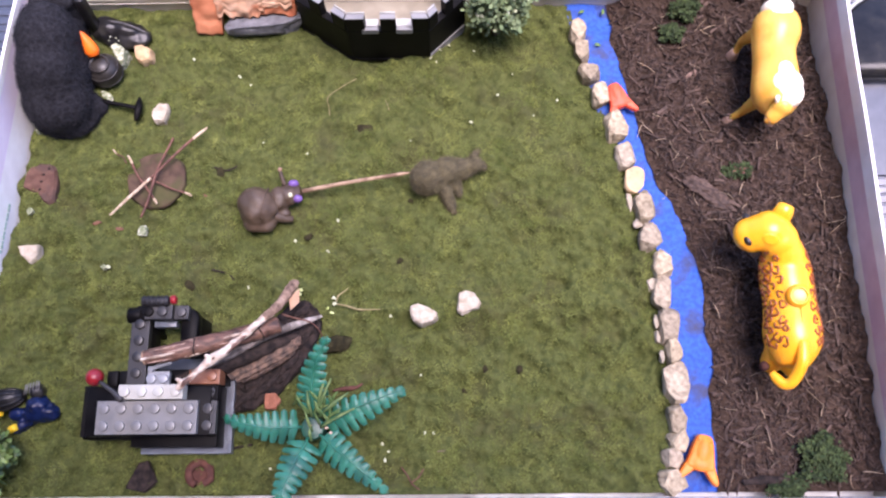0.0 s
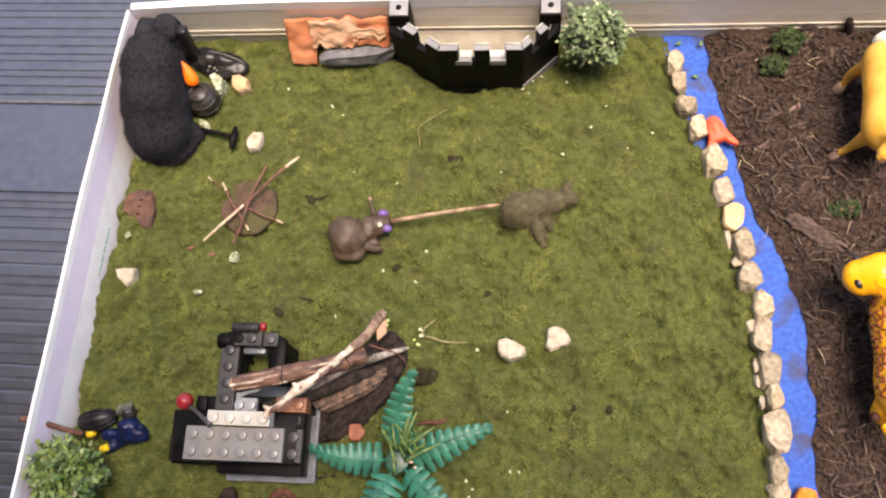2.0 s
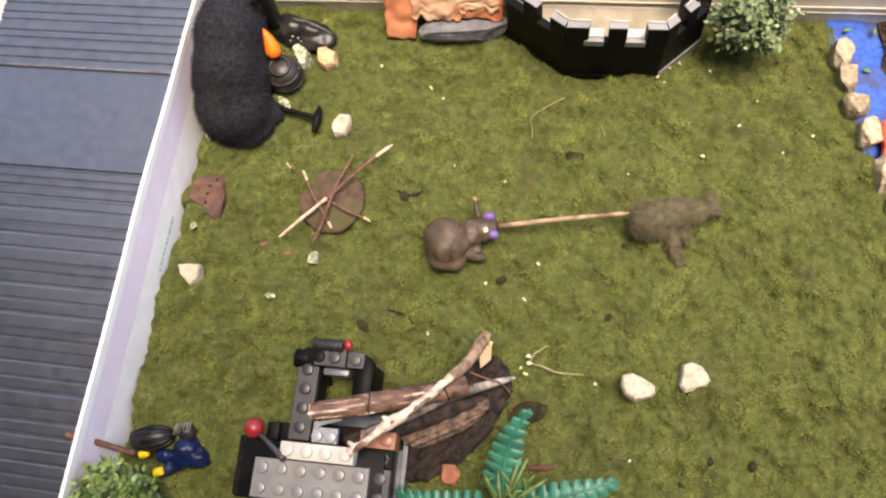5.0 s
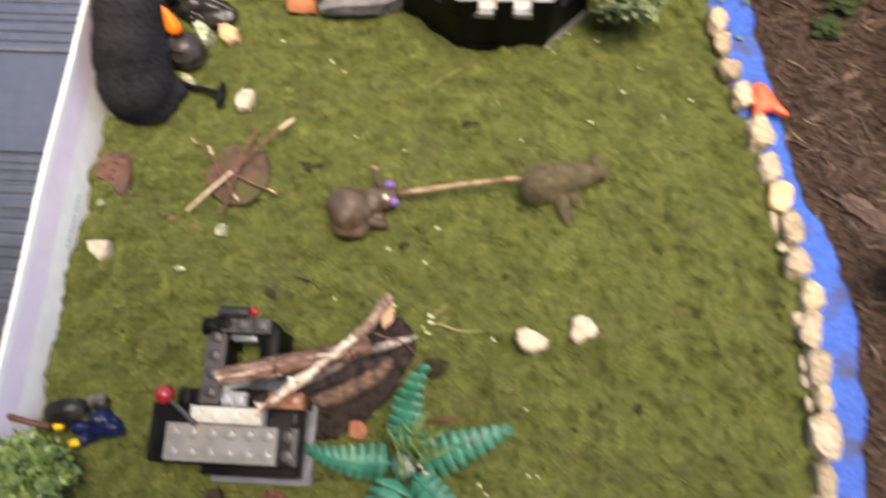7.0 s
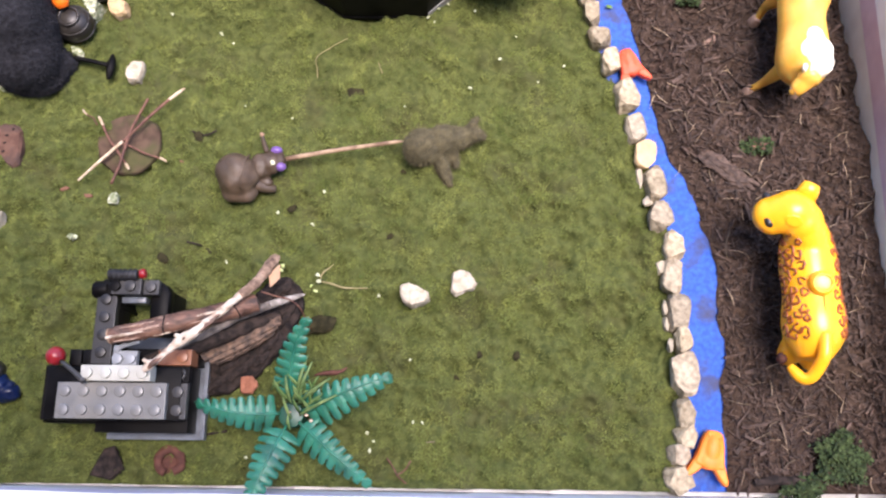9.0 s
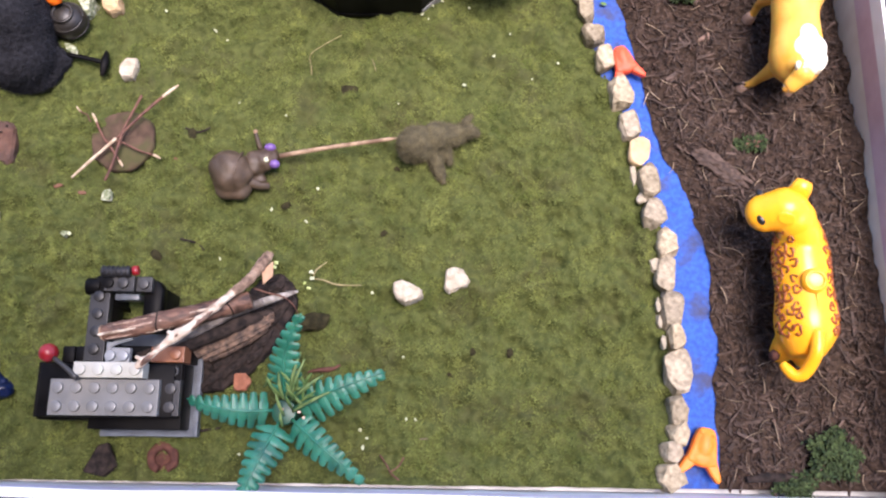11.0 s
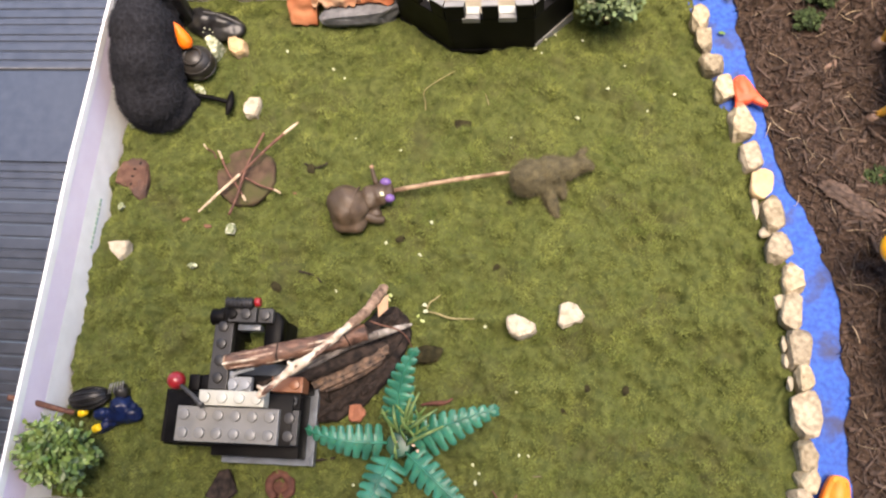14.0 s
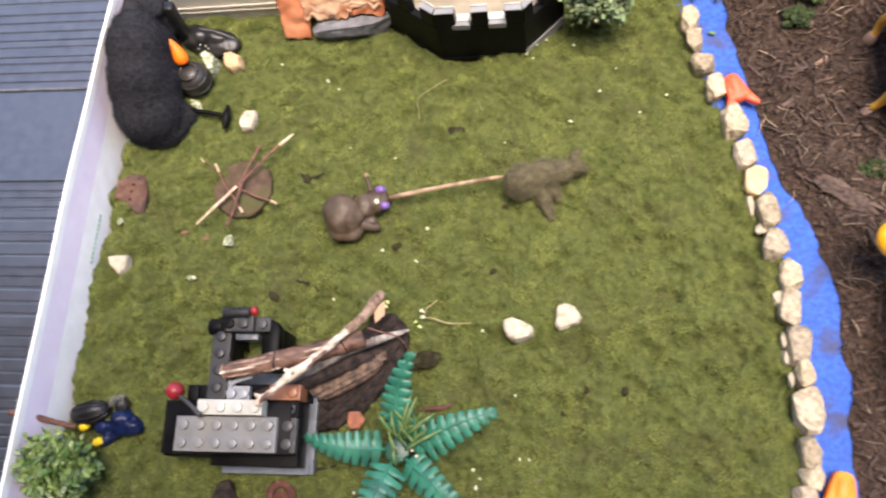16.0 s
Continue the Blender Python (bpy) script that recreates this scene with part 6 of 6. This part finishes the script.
# ---- the small toy figure lying by the bush ----
tyre = thing("ridged_shell", 0.0065, 0.0585, 0.0, "glossy black ridged plastic shell lying on moss", "toy part")
part("shell", ball(0.0068, 0.0590, 0.0065, 0.0108, 0.0058, 0.0062, 12), GLOSSBLACK, tyre)
for k in range(5):
    a = radians(34 + 28 * k)
    ridge = []
    for u in np.linspace(-0.93, 0.93, 11):
        w = math.sqrt(1 - u * u)
        b = a + 0.22 * (1 - u * u)
        p = Matrix.Rotation(radians(12), 3, "Z") @ Vector((u * 0.0109, math.cos(b) * w * 0.0060, math.sin(b) * w * 0.0064))
        ridge.append((p.x + 0.0068, p.y + 0.0590, p.z + 0.0065, 0.00042 * (0.5 + 0.7 * w)))
    part("ridge", tube(ridge, 6, 2), GLOSSBLACK, tyre)
cap = thing("ribbed_cap", 0.0210, 0.0640, 0.0, "small black ribbed plastic cap beside the shell", "toy part")
part("dome", place(rod(0.0048, 0.0030, 0.0080, 20, 0.0012), 0.0212, 0.0640, 0.0030, 20, 25, 0), GLOSSBLACK, cap)
for k in range(6):
    a = -0.9 + 0.36 * k
    part("rib", tube([(0.0212 + 0.0046 * math.sin(a), 0.0640 - 0.0030 + 0.0012 * k * 0.3, 0.0090 + 0.0012 * math.cos(a), 0.0003), (0.0222 + 0.0040 * math.sin(a), 0.0660 + 0.0012 * k * 0.3, 0.0108 + 0.0008 * math.cos(a), 0.0003)], 5, 2), BRICKGREY, cap)
figure = join(ball(0.0238, 0.0560, 0.0060, 0.0062, 0.0050, 0.0060), ball(0.0300, 0.0520, 0.0050, 0.0048, 0.0044, 0.0050), ball(0.0140, 0.0520, 0.0050, 0.0052, 0.0034, 0.0046, 10), block(0.0185, 0.0275, 0.0480, 0.0575, 0.000, 0.0090, 0.0010), place(block(-0.0042, 0.0042, -0.0036, 0.0036, 0, 0.0080, 0.0010), 0.0290, 0.0525, 0.0, 0, 0, 25), place(block(-0.0050, 0.0050, -0.0022, 0.0022, 0, 0.0060, 0.0008), 0.0165, 0.0462, 0.0005, 0, 0, 30))
single("toy_figure", rough_up(moulded_bm(figure, 0.0007, 1), 0.0012, 240), NAVY, "small dark blue plastic toy figure lying on moss", "toy figure")
for x, y in ((0.0025, 0.0512), (0.0110, 0.0440)):
    single("yellow_clip", place(rod(0.0020, 0.0019, 0.0042, 14, 0.0006), x, y, 0.0060, 0, 70, 20), CLIPYELLOW, "tiny bright yellow plastic clip", "toy part", "yellow clips")
single("brown_stick", tube([(0.0005, 0.0515, 0.0085, 0.0013), (-0.0060, 0.0530, 0.0150, 0.0014), (-0.0125, 0.0550, 0.0240, 0.0016), (-0.0190, 0.0560, 0.0330, 0.0014)], 8, 4, 0.15, 300), TWIG, "thin reddish-brown stick leaning over the wall", "stick")

tub = thing("dark_tub", 0.507, 0.262, FLOOR - 0.003, "dark smoky plastic tub with a pale rim standing on the deck", "tub")
arc = [(0.507 + 0.057 * math.cos(a), 0.2395 + 0.057 * math.sin(a)) for a in np.linspace(0, math.pi, 25)]
part("bowl", prism(arc, FLOOR - 0.0025, -0.0010, 0.0030), GLOSSBLACK, tub)
part("rim", tube([(x, y, -0.0012, 0.0012) for x, y in arc], 8, 1), BRICKWHITE, tub, "pale plastic rim")

def bud(x, y, z, r, seed):
    """A tiny irregular bud of a few petals."""
    rng = random.Random(seed)
    return rough_up(join(*(ball(x + rng.uniform(-0.6, 0.6) * r, y + rng.uniform(-0.6, 0.6) * r, z + rng.uniform(-0.2, 0.3) * r, r * rng.uniform(0.5, 0.8), r * rng.uniform(0.4, 0.8), r * 0.5, rng.uniform(0, 180), 2) for _ in range(4))), r * 0.25, 900, seed)


# ---- litter on the moss ----
for k, (x, y, s) in enumerate([(0.087, 0.252, 1), (0.113, 0.243, 1), (0.120, 0.237, 0.8), (0.246, 0.212, 1.2), (0.261, 0.226, 0.9), (0.295, 0.224, 0.9), (0.173, 0.153, 1.2), (0.150, 0.143, 1.2), (0.168, 0.136, 1.1), (0.125, 0.118, 1.0), (0.050, 0.1295, 1.6),
                               (0.202, 0.101, 1.1), (0.218, 0.070, 1.0), (0.220, 0.041, 1.0), (0.198, 0.036, 1.0), (0.199, 0.028, 1.2), (0.201, 0.032, 0.9), 
                               (0.224, 0.041, 0.8), (0.142, 0.024, 1.0), (0.281, 0.214, 0.7), (0.155, 0.192, 0.7), (0.212, 0.200, 0.7), (0.248, 0.255, 0.9), (0.2235, 0.2500, 0.9), (0.2290, 0.2545, 0.8), (0.2340, 0.2590, 0.9), (0.2265, 0.2475, 0.7), (0.270, 0.240, 0.7), (0.130, 0.200, 0.6)]):
    z = moss_height(x, y) + 0.0018
    green = 0.160 < x < 0.180 and 0.098 < y < 0.115
    single("flower_bud", bud(x, y, z, 0.00085 * s, k), BUD if green else FLOWER, "tiny pale green bud on a stalk" if green else "tiny white flower bud on the moss", "flower", "white flower buds")
for k, (x, y, s, m) in enumerate([(0.187, 0.207, 6.5, SUNKBARK), (0.157, 0.145, 3.6, SUNKBARK), (0.206, 0.132, 3.5, SUNKBARK), (0.174, 0.086, 6.0, SUNKBARK), (0.251, 0.073, 3.2, SUNKBARK), (0.269, 0.073, 3.4, SUNKBARK), (0.107, 0.183, 4.5, SUNKBARK), (0.096, 0.118, 4.5, SUNKBARK), (0.240, 0.062, 2.4, SUNKBARK), (0.212, 0.166, 2.4, SUNKBARK)]):
    single("bark_crumb", place(rock(400 + k, s / 1000 * 1.5, s / 1000, 0.0030, rough=0.14), x, y, moss_height(x, y) + 0.0006, 0, 0, 17 * k), m, "small dark bark crumb lying on the moss", "bark", "bark crumbs", smooth=False)
for pts, r, m in (([(0.181, 0.239), (0.172, 0.234), (0.165, 0.228), (0.1655, 0.222), (0.166, 0.217)], 0.00022, STALK), ([(0.198, 0.224), (0.199, 0.221), (0.200, 0.218)], 0.0002, STALK), 
                  ([(0.2075, 0.0245), (0.2110, 0.0200), (0.2130, 0.0165), (0.2170, 0.0135)], 0.0004, TWIG), ([(0.2130, 0.0170), (0.2165, 0.0195), (0.2190, 0.0235)], 0.0004, TWIG), ([(0.2260, 0.0320), (0.2300, 0.0322)], 0.0003, STRAW), ([(0.106, 0.127), (0.114, 0.125), (0.119, 0.121)], 0.0005, BARKD), ([(0.103, 0.186), (0.110, 0.184), (0.116, 0.186)], 0.0005, BARKD), 
                  ([(0.118, 0.033), (0.126, 0.035), (0.132, 0.036)], 0.0006, BARKD)):
    single("straw", tube([(x, y, moss_height(x, y) + 0.0022, r) for x, y in pts], 6, 4), m, "thin dry stalk lying on the moss", "stalk", "dry stalks")

stalk = thing("flower_stalk", 0.182, 0.106, 0.0, "thin bent yellowish stalk with pale buds on the moss", "stalk")
part("stem", tube([(0.1724, 0.1075, 0.0035, 0.0004), (0.1779, 0.1066, 0.0040, 0.0005), (0.1840, 0.1046, 0.0038, 0.0005), (0.1898, 0.1043, 0.0034, 0.0004), (0.1965, 0.1046, 0.0028, 0.0003)], 6, 4), STALK, stalk)
part("side_stem", tube([(0.1730, 0.1080, 0.0037, 0.0003), (0.1746, 0.1117, 0.0045, 0.0004), (0.1774, 0.1138, 0.0046, 0.0003), (0.1796, 0.1159, 0.0040, 0.0002)], 6, 4), STALK, stalk)
for k, (x, y, r) in enumerate(((0.1720, 0.1106, 0.0010), (0.1726, 0.1076, 0.0010), (0.1711, 0.1031, 0.0009), (0.1690, 0.1050, 0.0007))):
    part("bud", bud(x, y, 0.0040, r * 1.1, 50 + k), BUD if k > 1 else FLOWER, stalk, "pale green bud" if k > 1 else "round white bud")
sprig = thing("bud_cluster", 0.1536, 0.1136, 0.0, "three pale green buds on a short stalk", "flower")
part("stem", tube([(0.1530, 0.1115, 0.0020, 0.0003), (0.1538, 0.1130, 0.0045, 0.0003), (0.1545, 0.1142, 0.0060, 0.0003)], 5, 3), STALK, sprig)
for k, (x, y) in enumerate(((0.1522, 0.1135), (0.1547, 0.1146), (0.1543, 0.1126))):
    part("bud", bud(x, y, 0.0060, 0.0012, 60 + k), BUD, sprig)
single("fine_root", tube([(0.1482, 0.0995, 0.0185, 0.0004), (0.1550, 0.0976, 0.0165, 0.0004), (0.1609, 0.0965, 0.0140, 0.0004), (0.1653, 0.0933, 0.0100, 0.0003), (0.1670, 0.0886, 0.0050, 0.0003), (0.1655, 0.0850, 0.0030, 0.0002)], 6, 5), TWIG, "thin reddish root hanging over the wood pile", "root")

# ---- mulch on the soil ----
def slivers(name, count, seed, lmin, lmax, wide, material, label, lift=0.0):
    rng = np.random.default_rng(seed)
    verts, faces = [], []
    while len(verts) < count * 8:
        y = rng.uniform(0.0135, 0.2835)
        x = lay(BANK, y) + rng.random() * (X1 - lay(BANK, y))
        l, w, t = rng.uniform(lmin, lmax), rng.uniform(*wide), rng.uniform(0.0003, 0.0011)
        if x + l * 0.5 > X1 - 0.001 or x - l * 0.35 < lay(BANK, y):
            continue
        m = np.array(Euler((rng.normal(0, 0.35), rng.normal(0, 0.22), rng.uniform(0, 6.3))).to_matrix())
        e = rng.uniform(0.05, 1.0, 2)
        c = np.array([(-l / 2, -w / 2 * e[0], 0), (l / 2, -w / 2 * e[1], 0), (l / 2 * 0.9, w / 2 * e[1], 0), (-l / 2 * 0.8, w / 2 * e[0], 0)])
        c = np.concatenate([c, c * np.array((0.92, 0.7, 1)) + np.array((0, 0, t))])
        k = len(verts)
        verts += (c @ m.T + np.array((x, y, soil_height(x, y) + lift + rng.uniform(-0.0010, 0.0009)))).tolist()
        faces += [(k + 4, k + 5, k + 6, k + 7), (k, k + 1, k + 5, k + 4), (k + 1, k + 2, k + 6, k + 5), (k + 2, k + 3, k + 7, k + 6), (k + 3, k, k + 4, k + 7)]
    me = bpy.data.meshes.new(name)
    me.from_pydata(verts, [], faces)
    return tagged(part(name, me, material, None, smooth=False), label, "mulch", "", "stuff")


slivers("mulch_crumbs", 9000, 1, 0.0012, 0.0060, (0.0003, 0.0013), MULCH, "fine dark brown bark crumbs on the soil")
slivers("mulch_slivers", 900, 2, 0.0045, 0.0135, (0.0005, 0.0026), MULCH, "dark brown shredded bark mulch on the soil", 0.0004)


def needles(count, seed):
    """Thin crooked stalks strewn over the soil, as one mesh."""
    rng = np.random.default_rng(seed)
    bits = []
    while len(bits) < count:
        y = rng.uniform(0.016, 0.280)
        x = rng.uniform(lay(BANK, y) + 0.001, X1 - 0.006)
        if 0.384 < x < 0.414 and (0.07 < y < 0.14 or 0.20 < y < 0.26):
            continue
        l, a, bend = rng.uniform(0.004, 0.014), rng.uniform(0, 6.3), rng.normal(0, 0.10)
        pts, r = [], rng.uniform(0.00010, 0.00023)
        for k in range(4):
            pts.append((x, y, soil_height(x, y) + 0.0020 + rng.uniform(0, 0.0010), r * (1, 1.2, 0.9, 0.5)[k]))
            x, y = min(X1 - 0.003, x + math.cos(a) * l / 3), y + math.sin(a) * l / 3
            a += bend + rng.normal(0, 0.16)
        bits.append(tube(pts, 4, 2))
    return tagged(part("dry_needles", join(*bits), STRAW, None), "pale dry needles and crooked straw on the soil", "mulch", "", "stuff")


needles(125, 3)
for k, (x, y, turn) in enumerate(((0.3114, 0.2800, 20), (0.3238, 0.2798, 75), (0.3195, 0.2587, -15))):
    bm = prism([(-0.0021, 0.0), (-0.0008, -0.0009), (0.0010, -0.0008), (0.0022, 0.0001), (0.0009, 0.0010), (-0.0009, 0.0008)], 0, 0.0004, 0.0001)
    for v in bm.verts:
        v.co.z += 0.0006 * math.cos(v.co.x * 900)
    single("leaf_bit", place(bm, x, y, 0.0004, 8, 5, turn), GRASSDARK, "small torn green leaf lying on the blue felt", "leaf", "leaf bits on the stream", smooth=False)
for k, (x, y, s) in enumerate(((0.369, 0.2365, 4.0), (0.3725, 0.2380, 3.2), (0.389, 0.199, 4.0), (0.383, 0.197, 3.0))):
    single("wood_chip", place(rock(500 + k, s / 1000 * 1.7, s / 1000 * 0.6, 0.0024), x, y, soil_height(x, y) + 0.0012, 10, 6, 35 + 50 * k), WOODR if k < 2 else BARKM, "small reddish wood chip lying on the soil", "chip", "wood chips on the soil", smooth=False)
single("dark_stick", tube([(0.4040, 0.2835, 0.002, 0.0022), (0.4020, 0.2845, 0.008, 0.0024), (0.4000, 0.2850, 0.0145, 0.0017)], 9, 4, 0.25, 300, 2), BARKD, "short dark stick leaning against the card wall", "stick")
single("bark_piece", rough_up(join(*(tube([(0.3615 + o, 0.1755 + o * 1.2, 0.0042, 0.0010), (0.3690 + o, 0.1698 + o * 1.2, 0.0056 - abs(o) * 0.5, 0.0021), (0.3790 + o, 0.1618 + o * 1.2, 0.0056 - abs(o) * 0.5, 0.0019), (0.3870 + o * 2, 0.1562 + o, 0.0040, 0.0007)], 9, 6, 0.5, 420, 2 + o * 900, 0.6) for o in (-0.0014, 0.0002, 0.0018))), 0.0007, 420), MULCH, "long dark brown bark piece lying on the soil", "bark", smooth=False)
single("bark_piece", rough_up(tube([(0.3760, 0.0160, 0.006, 0.0014), (0.3880, 0.0170, 0.0065, 0.0020), (0.4000, 0.0160, 0.006, 0.0014)], 8, 5, 0.3, 260, 5, 0.6), 0.0006, 300), BARKD, "long dark bark piece lying on the soil", "bark", smooth=False)
